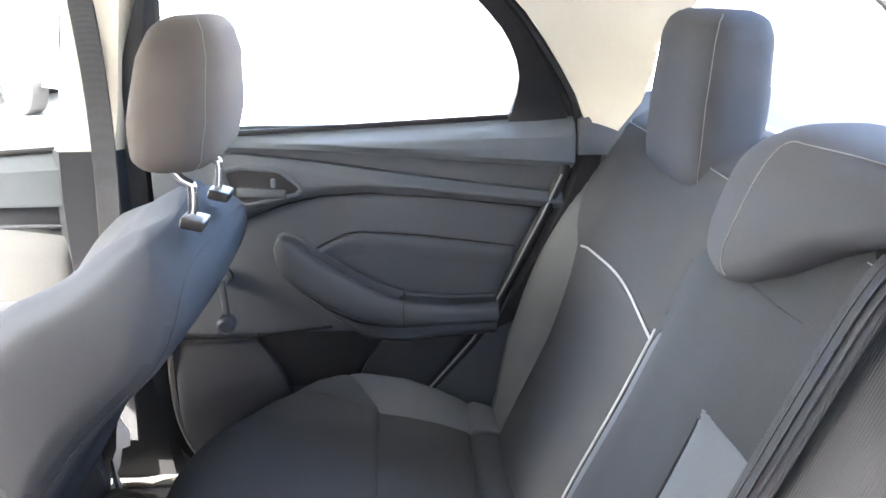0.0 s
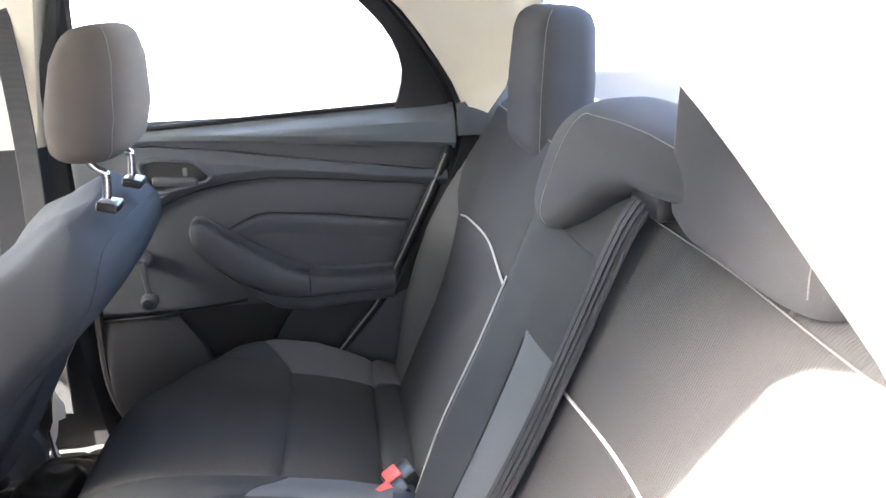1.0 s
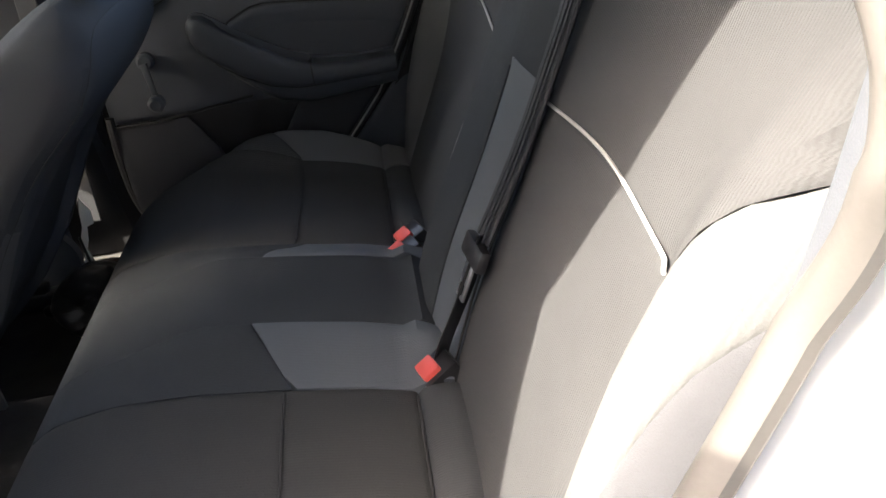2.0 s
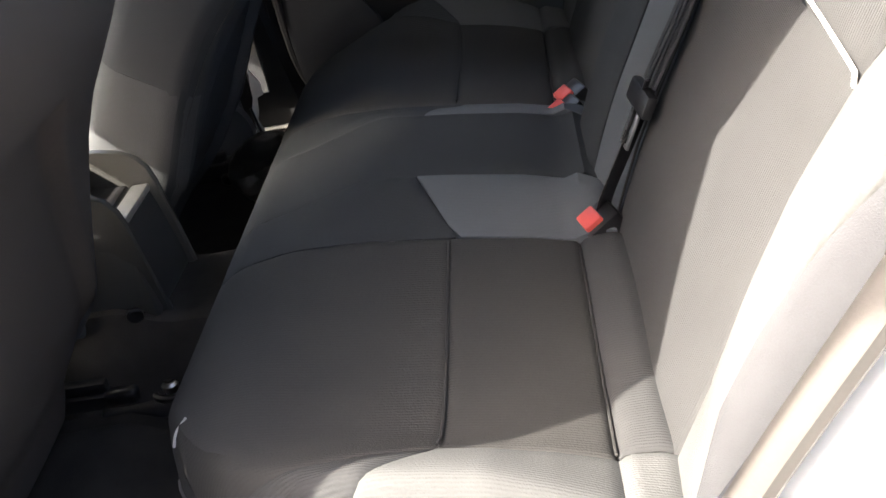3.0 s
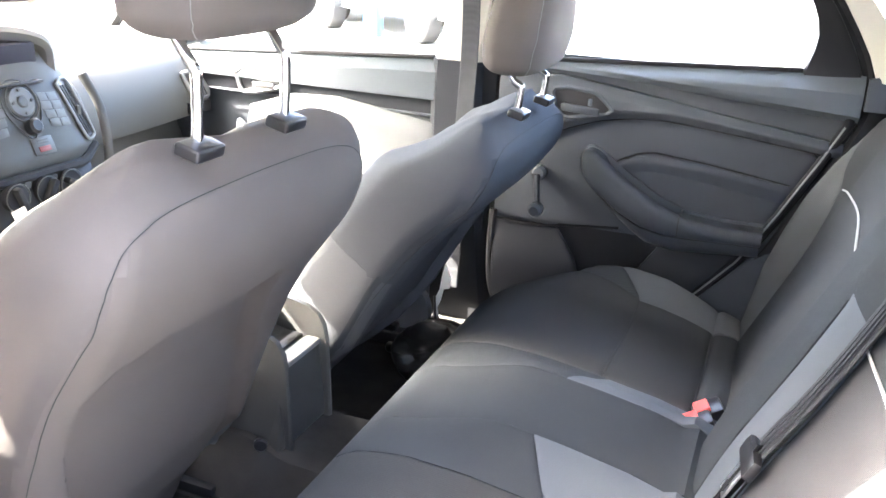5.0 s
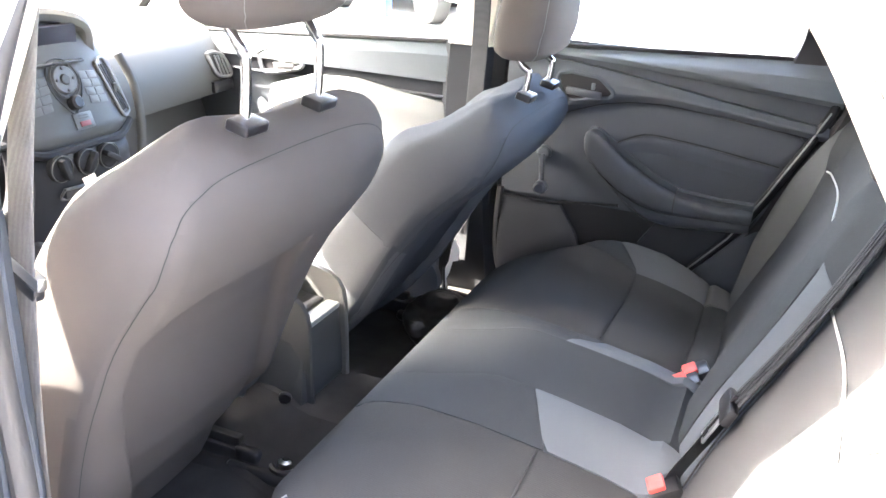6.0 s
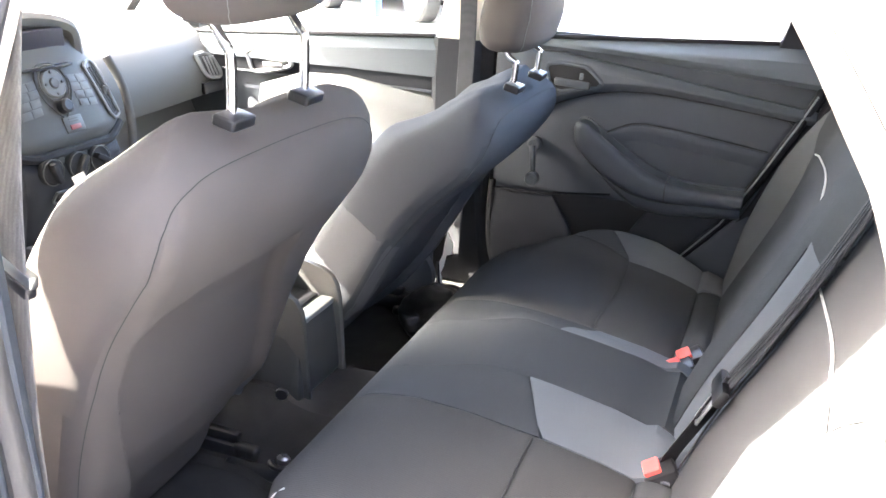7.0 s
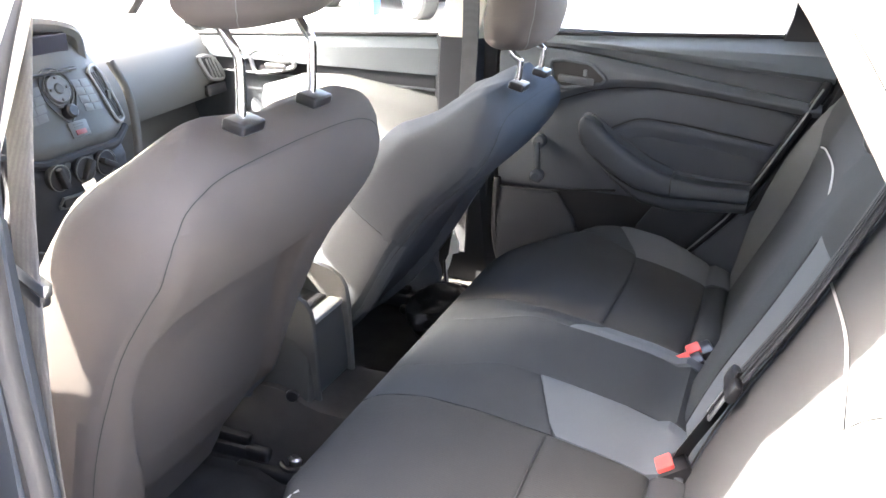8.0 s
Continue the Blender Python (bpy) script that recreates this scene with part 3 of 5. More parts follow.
def rear_door():
    d = thing("door_1", (0.3, 0.70, 0.33), "charcoal plastic and cloth rear door panel, door shut", "door", kind="structure")
    # backing plate following the curved rear edge
    part("door_shell", panel(0.335, 0.955, lambda q: -0.055, lambda q: rear_x(q) + 0.026, lambda p, q: (p, 0.708 + 0.012 * smooth(0.6, 0.4, q), q), (0, 1, 0), depth=0.05, n=20, m=26), DOOR_DARK, d)
    # upper soft pad, overhanging a shaded groove
    a = lambda x: line(x, (-0.05, 0.949), (0.10, 0.947), (0.21, 0.942), (0.41, 0.924), (0.66, 0.903))
    pad = lambda x, z: 0.668 + 0.036 * smooth(belt_z(x) - 0.032, belt_z(x), z) ** 2 + 0.020 * smooth(a(x) + 0.016, a(x), z)
    part("upper_pad", by_x(a, lambda x: belt_z(x), pad, -0.05, 0.664, dip=0.002, depth=0.05, n=14, m=28), DOOR_SOFT, d, "soft grey upper door pad")
    # band below it that sweeps round the handle
    b = lambda x: line(x, (-0.05, 0.775), (0.04, 0.795), (0.11, 0.828), (0.17, 0.850), (0.24, 0.863), (0.31, 0.866), (0.42, 0.857), (0.66, 0.829))
    a2 = lambda x: line(x, (-0.05, 0.940), (0.10, 0.936), (0.22, 0.921), (0.41, 0.891), (0.66, 0.856))
    part("waist_band", by_x(b, a2, lambda x, z: 0.686 - 0.012 * smooth(b(x), b(x) + 0.02, z) + 0.012 * smooth(a2(x) - 0.02, a2(x), z), -0.05, 0.648, dip=0.003, depth=0.03, n=14, m=30), WAIST, d)
    # black cord draws the shade of the band's lower crease
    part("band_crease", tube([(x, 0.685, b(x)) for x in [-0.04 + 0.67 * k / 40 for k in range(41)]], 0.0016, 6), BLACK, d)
    c = lambda x: line(x, (-0.05, 0.60), (0.25, 0.622), (0.33, 0.60), (0.5, 0.605))
    part("main_field", panel(0.61, 0.866, lambda q: line(q, (0.61, -0.05), (0.775, -0.05), (0.866, 0.20)), lambda q: rear_x(q) + 0.004 if q < 0.83 else line(q, (0.83, 0.64), (0.866, 0.34)),
                             lambda p, q: (p, 0.693, q), (0, 1, 0), dip=0.002, depth=0.02, n=24, m=18), DOOR_DARK, d)
    # cloth insert above the arm rest
    ins_hi = lambda x: line(x, (0.20, 0.752), (0.225, 0.772), (0.268, 0.792), (0.30, 0.796), (0.40, 0.787), (0.574, 0.763))
    ins_lo = lambda x: line(x, (0.20, 0.745), (0.30, 0.70), (0.57, 0.70))
    part("cloth_insert", by_x(ins_lo, ins_hi, lambda x, z: 0.684 + 0.010 * smooth(0.0, 0.05, ins_hi(x) - z), 0.20, 0.566, dip=0.007, depth=0.02, n=14, m=26), VINYL, d, "slate cloth door insert")
    # groove above the insert, its shade put in as a black cord
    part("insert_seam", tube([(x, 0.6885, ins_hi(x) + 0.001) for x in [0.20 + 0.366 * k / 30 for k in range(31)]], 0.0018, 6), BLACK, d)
    # arm rest: a padded grip over a receding bulge, with a pull cup sunk in its top
    top = lambda x: line(x, (0.146, 0.776), (0.150, 0.786), (0.157, 0.792), (0.165, 0.794), (0.180, 0.790), (0.211, 0.769), (0.254, 0.739), (0.320, 0.700), (0.377, 0.679), (0.456, 0.672), (0.56, 0.674))
    low = lambda x: line(x, (0.146, 0.764), (0.150, 0.750), (0.157, 0.736), (0.186, 0.708), (0.234, 0.674), (0.288, 0.647), (0.339, 0.637), (0.381, 0.637), (0.56, 0.643))
    face = lambda x: line(x, (0.146, 0.668), (0.152, 0.654), (0.165, 0.644), (0.19, 0.637), (0.25, 0.631), (0.35, 0.628), (0.56, 0.634))
    xs = [0.146, 0.148, 0.150, 0.153, 0.157, 0.161, 0.166, 0.173] + [0.18 + 0.008 * k for k in range(45)]
    secs = []
    for x in xs:
        t_, b_, yo = top(x), low(x), face(x)
        n = 0.024 * smooth(0.196, 0.212, x) * smooth(0.372, 0.352, x)
        h = t_ - b_
        row = ((1, b_ + 0.08 * h), (0.17, b_), (0.07, b_ + 0.06 * h), (0.015, b_ + 0.20 * h), (0, b_ + 0.42 * h), (0, b_ + 0.68 * h), (0.02, b_ + 0.84 * h), (0.07, b_ + 0.95 * h), (0.14, t_), (0.27, t_ + 0.001), (0.30, t_ - n * 0.7), (0.36, t_ - n), (0.70, t_ - n), (0.78, t_ - n * 0.6), (0.80, t_ + 0.004), (1, t_ + 0.006))
        secs.append([Vector((x, yo + (0.70 - yo) * f, z)) for f, z in row])
    part("arm_rest", rings(secs), DOOR_DARK, d, "padded charcoal arm rest")
    secs = []
    for k in range(27):
        x = 0.205 + 0.325 * k / 26
        b_ = low(x) + 0.006
        l_ = min(b_ - 0.004, line(x, (0.205, 0.680), (0.247, 0.646), (0.302, 0.608), (0.366, 0.600), (0.53, 0.614)))
        yo = face(x) + line(x, (0.205, 0.02), (0.26, 0.010), (0.53, 0.008))
        secs.append([Vector((x, yo + (0.70 - yo) * f, l_ + (b_ - l_) * g)) for f, g in ((1, 1), (0.06, 1), (0, 0.86), (0.02, 0.55), (0.10, 0.28), (0.25, 0.09), (0.45, 0), (1, 0))])
    part("arm_rest_body", rings(secs), DOOR_DARK, d)
    # crease between grip and bulge, its shade drawn as a black cord
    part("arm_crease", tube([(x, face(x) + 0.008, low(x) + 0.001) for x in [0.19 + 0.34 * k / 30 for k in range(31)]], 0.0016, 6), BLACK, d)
    # black cord laid in the cup to paint its shade
    part("pull_cup", tube([(x, face(x) + 0.55 * (0.70 - face(x)), top(x) - 0.023) for x in [0.206 + 0.152 * k / 20 for k in range(21)]], lambda t: 0.002 + 0.011 * math.sin(math.pi * t) ** 0.5, 12, flat=0.35), BLACK, d, "black cord painting the shade in the arm-rest pull recess")
    part("arm_seam", tube([(0.368, face(0.368) + (0.70 - face(0.368)) * f, low(0.368) + (top(0.368) - low(0.368)) * g) for f, g in ((0.8, 1.06), (0.4, 1.02), (0.14, 1.01), (0.05, 0.95), (-0.01, 0.7), (-0.01, 0.42), (0.01, 0.2), (0.06, 0.06))], 0.0014, 6), BLACK, d)
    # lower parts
    # pocket floor is black to put the shade of the recess into its colour
    part("pocket_floor", by_x(lambda x: 0.50, lambda x: c(x) + 0.004, lambda x, z: 0.700, 0.10, 0.36, dip=0.002, depth=0.02), BLACK, d, "storage pocket with its shade put in as black")
    # lower panels: dark plastic, made darker for the shade beside the front seat
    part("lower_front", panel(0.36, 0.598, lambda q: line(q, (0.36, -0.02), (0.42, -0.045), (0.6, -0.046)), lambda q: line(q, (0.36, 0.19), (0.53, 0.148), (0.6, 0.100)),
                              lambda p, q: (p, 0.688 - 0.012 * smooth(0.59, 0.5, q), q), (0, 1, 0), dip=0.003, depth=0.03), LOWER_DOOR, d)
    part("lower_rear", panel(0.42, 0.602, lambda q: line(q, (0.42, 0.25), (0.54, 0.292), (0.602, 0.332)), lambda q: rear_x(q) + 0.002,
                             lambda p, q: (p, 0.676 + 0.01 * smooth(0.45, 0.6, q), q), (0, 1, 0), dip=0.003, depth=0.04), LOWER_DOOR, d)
    part("pocket_lip", tube(spline([(-0.045, 0.690, 0.598), (0.05, 0.688, 0.600), (0.15, 0.688, 0.612), (0.24, 0.688, 0.622)]), 0.003, 6), BLACK, d)
    edge = [(rear_x(z) + 0.014, 0.690, z) for z in [0.40 + 0.57 * k / 30 for k in range(31)]]
    part("rear_edge_seal", tube(edge, 0.0095, 10), RUBBER, d, "black rubber door seal")
    # highlight along the seal, painted as a pale cord
    part("seal_bead", tube([(x - 0.003, y - 0.0085, z) for x, y, z in edge if z < 0.90], 0.0022, 6), CONSOLE_LIT, d, "highlight on the seal, laid on as a pale cord")
    part("lower_corner_seal", tube(spline([(-0.050, 0.690, 0.62), (-0.052, 0.688, 0.52), (-0.044, 0.686, 0.44), (-0.015, 0.684, 0.375), (0.04, 0.682, 0.345), (0.12, 0.682, 0.338)], 8), 0.009, 8), RUBBER, d, "black rubber door seal")
    # inner handle
    ring = [(0.074, 0.912), (0.100, 0.917), (0.158, 0.912), (0.168, 0.908), (0.195, 0.885), (0.199, 0.877), (0.190, 0.868), (0.150, 0.861), (0.108, 0.853), (0.096, 0.855), (0.079, 0.874), (0.070, 0.903)]
    bez = [p.lerp(q, k / 4) for p, q in zip([Vector((x, 0.686, z)) for x, z in ring], [Vector((x, 0.686, z)) for x, z in ring[1:] + ring[:1]]) for k in range(4)]
    h = part("inner_handle", tube([p + Vector((0, -0.012, 0)) for p in bez], 0.0048, 8, loop=True), VINYL, d, "charcoal inner door handle")
    part("handle_cup", mesh_of([p + Vector((0, -0.0125, 0)) for p in bez], [tuple(range(len(bez)))]), RUBBER, h)
    part("lever", box((0.0, -0.005, -0.008), (0.082, 0.005, 0.009), 0.004, m=pose(0.092, 0.668, 0.876, 0, 4, 0)), DOOR_DARK, h)
    part("lock_button", box((0.150, 0.660, 0.884), (0.158, 0.668, 0.899), 0.002), DOOR_SOFT, h)
    # window crank
    cr = part("window_crank", disc((0.052, 0.684, 0.722), (0, -1, 0), 0.017, 0.020, 0.005), DOOR_DARK, d, "charcoal window crank")
    part("crank_arm", tube(spline([(0.052, 0.665, 0.722), (0.056, 0.660, 0.69), (0.060, 0.658, 0.65)]), lambda t: 0.012 - 0.003 * t, 10, flat=0.6), DOOR_DARK, cr)
    part("knob", disc((0.060, 0.646, 0.647), (0, -1, 0), 0.016, 0.026, 0.006), DOOR_DARK, cr)
    # window frame: belt seal and the black rear upright
    part("belt_seal", tube([(x, 0.706, belt_z(x) + 0.004) for x in [-0.048 + 0.6 * k / 20 for k in range(21)]], 0.005, 8), RUBBER, d)
    rows = []
    for k in range(14):
        z = 0.978 + 0.352 * k / 13
        x0 = line(z, (0.978, 0.548), (1.03, 0.562), (1.066, 0.566), (1.10, 0.556), (1.132, 0.540), (1.187, 0.492), (1.25, 0.415), (1.33, 0.20))
        x1 = line(z, (0.978, 0.662), (1.02, 0.648), (1.10, 0.600), (1.187, 0.534), (1.27, 0.44), (1.33, 0.26))
        y = side(z)
        rows.append([Vector((x0 + (x1 - x0) * u, y + v, z)) for u, v in ((0, 0.016), (0, 0.004), (0.05, -0.004), (0.5, -0.006), (0.95, -0.004), (1, 0.004), (1, 0.016))])
    part("window_upright", rings(rows), BLACK, d, "black rear window upright")
    part("outer_skin", panel(0.30, 0.975, lambda q: -0.045, lambda q: rear_x(q), lambda p, q: (p, 0.80 + 0.045 * math.sin(math.pi * (q - 0.2) / 0.9), q), (0, -1, 0), depth=0.06, n=12, m=12), PAINT, d, "white painted outer skin")
    top = spline([(-0.04, 0.703, 0.955), (-0.025, 0.675, 1.10), (0.0, 0.63, 1.30), (0.06, 0.61, 1.335), (0.2, 0.61, 1.335)], 6)
    part("window_frame", tube(top, 0.016, 8), BLACK, d)
    return d


RIGHT_DOOR = rear_door()


def opened_copy(src, name, hinge, turn, label):
    """The other side's door, mirrored and swung open about its hinge."""
    flip = Matrix.Scale(-1, 4, (0, 1, 0))
    d = thing(name, (hinge[0], hinge[1], 0.33), label, "door", kind="structure")
    swing = Matrix.Translation((*hinge, 0)) @ Matrix.Rotation(radians(turn), 4, "Z") @ Matrix.Translation((-hinge[0], -hinge[1], 0))
    made = {src: d}
    for o in src.children_recursive:
        me = o.data.copy()
        me.transform(swing @ flip)
        me.flip_normals()
        c = new(o.name.split(".")[0], me)
        c.parent = made[o.parent]
        c.matrix_parent_inverse = Matrix.Translation(-BASE.get(c.parent.name, Vector()))
        if "label" in o:
            tagged(c, o["label"])
        made[o] = c
    return d


opened_copy(RIGHT_DOOR, "door_4", (-0.12, -0.845), -83, "charcoal rear door panel standing wide open")


# ---- front doors ----
def front_door(s, name, label):
    d = thing(name, (-0.6, s * 0.70, 0.33), label, "door", kind="structure")
    belt = lambda x: 0.955 + 0.055 * x
    part("door_shell", by_x(lambda x: 0.34, belt, lambda x, z: 0.715, -1.18, -0.195, s, depth=0.05), DOOR_DARK, d)
    pad = lambda x: belt(x) - line(x, (-1.2, 0.032), (-0.2, 0.090))
    part("upper_pad", by_x(pad, belt, lambda x, z: 0.678 + 0.03 * smooth(belt(x) - 0.03, belt(x), z) ** 2, -1.17, -0.197, s, dip=0.002, depth=0.03), DOOR_UPPER, d, "soft grey upper door pad")
    part("outer_skin", by_x(lambda x: 0.30, lambda x: belt(x) + 0.01, lambda x, z: 0.80 + 0.045 * math.sin(math.pi * (z - 0.2) / 0.9), -1.18, -0.06, s, depth=0.0, dip=0.0), PAINT, d, "white painted outer skin")
    # dark strip draws the shade of the groove under the pad
    part("dark_band", by_x(lambda x: pad(x) - 0.034, lambda x: pad(x) - 0.002, lambda x, z: 0.694, -1.17, -0.198, s, dip=0.002, depth=0.02), LOWER_DOOR, d)
    part("pale_bead", tube([(x, s * 0.690, pad(x) - 0.036) for x in [-1.16 + 0.96 * k / 16 for k in range(17)]], 0.003, 6), WAIST, d)
    hi = lambda x: line(x, (-0.70, 0.79), (-0.58, 0.83), (-0.45, 0.835), (-0.2, 0.80))
    part("cloth_insert", by_x(lambda x: 0.66, hi, lambda x, z: 0.680 - 0.01 * smooth(0.0, 0.04, hi(x) - z), -0.70, -0.20, s, dip=0.006, depth=0.03), DOOR_CLOTH, d, "pale cloth door insert")
    part("lower_panel", by_x(lambda x: 0.36, lambda x: 0.655, lambda x, z: 0.676, -1.15, -0.20, s, dip=0.004, depth=0.03), DOOR_DARK, d)
    # unseen bulge, added to keep the sun off the centre pillar foot
    part("map_pocket", by_x(lambda x: 0.37, lambda x: 0.632, lambda x, z: 0.632 + 0.03 * smooth(0.45, 0.37, z), -0.95, -0.208, s, dip=0.006, depth=0.045), DOOR_DARK, d)
    secs = []
    for i, p in enumerate(spline([(-0.72, 0, 0.73), (-0.66, 0, 0.69), (-0.55, 0, 0.668), (-0.4, 0, 0.664), (-0.22, 0, 0.668)], 5)):
        w = 0.03 + 0.04 * smooth(-0.72, -0.6, p.x)
        secs.append([Vector((p.x, s * (0.682 - w / 2 + w / 2 * math.copysign(abs(math.cos(a)) ** 0.6, math.cos(a))), p.z + 0.028 * math.sin(a))) for a in [2 * math.pi * k / 12 for k in range(12)]])
    part("arm_rest", rings(secs), DOOR_DARK, d)
    bez = spline([(-0.735, s * 0.682, 0.868), (-0.715, s * 0.682, 0.880), (-0.69, s * 0.682, 0.883), (-0.635, s * 0.682, 0.876), (-0.617, s * 0.682, 0.868), (-0.602, s * 0.682, 0.852), (-0.610, s * 0.682, 0.842), (-0.65, s * 0.682, 0.831), (-0.70, s * 0.682, 0.822), (-0.722, s * 0.682, 0.828), (-0.735, s * 0.682, 0.868)], 5)[:-1]
    h = part("inner_handle", tube(bez, 0.006, 8, loop=True), SATIN, d, "silver inner door handle")
    part("handle_cup", mesh_of([p + Vector((0, s * 0.005, 0)) for p in bez], [tuple(range(len(bez)))]), BLACK, h)
    part("lever", box((-0.685, min(s * 0.672, s * 0.682), 0.836), (-0.625, max(s * 0.672, s * 0.682), 0.850), 0.004), SATIN, h)
    part("belt_seal", tube([(x, s * 0.708, belt(x) + 0.004) for x in [-1.15 + 0.95 * k / 12 for k in range(13)]], 0.005, 8), RUBBER, d)
    part("window_frame", tube(spline([(-0.195, s * 0.725, 0.945), (-0.17, s * 0.70, 1.1), (-0.13, s * 0.655, 1.29), (-0.2, s * 0.64, 1.33), (-0.74, s * 0.635, 1.30), (-1.0, s * 0.69, 1.08), (-1.17, s * 0.715, 0.91)], 6), 0.016, 8), BLACK, d)
    if s < 0:
        # upright widened out of view, well past the pillar, to block the sun
        post = [[Vector((x0 + a, -(side(z) + b), z)) for a, b in ((0, 0.012), (0, 0.034), (0.21, 0.034), (0.21, 0.012))] for z, x0 in ((0.93, -0.385), (1.10, -0.37), (1.345, -0.31))]
        part("window_upright", rings(post), BLACK, d, "black rear window upright")
    mir = part("door_mirror", rings([[Vector((-0.93 + dx, s * (0.93 + 0.115 * k * math.cos(a)), 0.965 + 0.075 * k * math.sin(a))) for a in [2 * math.pi * j / 20 for j in range(20)]] for dx, k in ((0.0, 0.92), (0.006, 1.0), (-0.04, 0.98), (-0.10, 0.6), (-0.11, 0.1))]), PAINT, d, "white door mirror")
    part("mirror_glass", mesh_of([Vector((-0.922, s * (0.93 + 0.10 * math.cos(a)), 0.965 + 0.065 * math.sin(a))) for a in [2 * math.pi * j / 20 for j in range(20)]], [tuple(range(20))]), CHROME, mir)
    part("mirror_arm", tube([(-0.95, s * 0.74, 0.93), (-0.95, s * 0.86, 0.94)], 0.03, 10), BLACK, mir)
    return d


front_door(1, "door_2", "charcoal front door panel with a pale cloth insert, shut")
front_door(-1, "door_3", "charcoal driver door panel with a pale cloth insert, shut")


# ---- rear bench ----
def back_at(y, z):
    a = abs(y)
    x = 0.66 + 0.424 * (z - 0.81)
    x -= 0.030 * smooth(0.165, 0.045, a) * smooth(0.96, 0.88, z)
    x -= 0.008 * math.exp(-((z - 0.60) / 0.10) ** 2) * smooth(0.5, 0.4, a)
    x += 0.006 * math.exp(-((a - 0.35) / 0.12) ** 2)
    bolster = line(z, (0.46, 0.0), (0.52, 0.012), (0.62, 0.036), (0.70, 0.044), (0.77, 0.046), (0.84, 0.036), (0.89, 0.022), (0.97, 0.0))
    x -= bolster * smooth(0.52, 0.605, a)
    x += 0.11 * smooth(0.615, 0.685, a) ** 1.5
    x += 0.05 * smooth(0.975, 1.03, z) ** 2
    return (x, y, z)


def bolster_in(z):
    return line(z, (0.46, 0.535), (0.55, 0.530), (0.66, 0.522), (0.76, 0.540), (0.81, 0.553), (0.86, 0.585), (0.90, 0.622), (1.05, 0.622))


def bolster_top(z):
    """Where the dark upper panel meets the light bolster and then runs out over it."""
    return bolster_in(z) if z < 0.86 else line(z, (0.86, 0.585), (0.885, 0.610), (0.905, 0.640), (0.925, 0.668), (0.945, 0.684))


def stripe_in(s, z):
    """Inner edge of the back's stripe: wide on the driver side, a narrow edge on the other."""
    return line(z, (0.46, 0.075), (0.815, 0.066), (0.835, 0.064)) if s < 0 else line(z, (0.46, 0.132), (0.835, 0.128))


def cushion_at(x, y):
    a = abs(y)
    z = line(x, (0.006, 0.455), (0.014, 0.490), (0.032, 0.514), (0.065, 0.530), (0.13, 0.541), (0.22, 0.538), (0.33, 0.523), (0.42, 0.507), (0.470, 0.493), (0.474, 0.489), (0.485, 0.499), (0.515, 0.500), (0.54, 0.488), (0.552, 0.47))
    z += 0.030 * smooth(0.19, 0.095, a) * smooth(0.10, 0.24, x) * smooth(0.54, 0.48, x)
    rise = line(x, (0.03, 0.0), (0.1, 0.012), (0.2, 0.034), (0.27, 0.048), (0.37, 0.046), (0.46, 0.024), (0.52, 0.0))
    z += rise * smooth(0.49, 0.60, a)
    z -= 0.016 * math.exp(-((a - 0.42) / 0.13) ** 2) * smooth(0.1, 0.25, x)
    edge = line(x, (0.008, 0.40), (0.03, 0.435), (0.07, 0.490), (0.14, 0.550), (0.22, 0.592), (0.30, 0.608), (0.54, 0.615))
    z -= 0.10 * smooth(edge - 0.02, edge + 0.05, a) ** 1.3
    return (x, y, z)


def cushion_edge(x):
    return line(x, (0.008, 0.43), (0.03, 0.47), (0.07, 0.53), (0.14, 0.59), (0.22, 0.632), (0.30, 0.648), (0.54, 0.655))


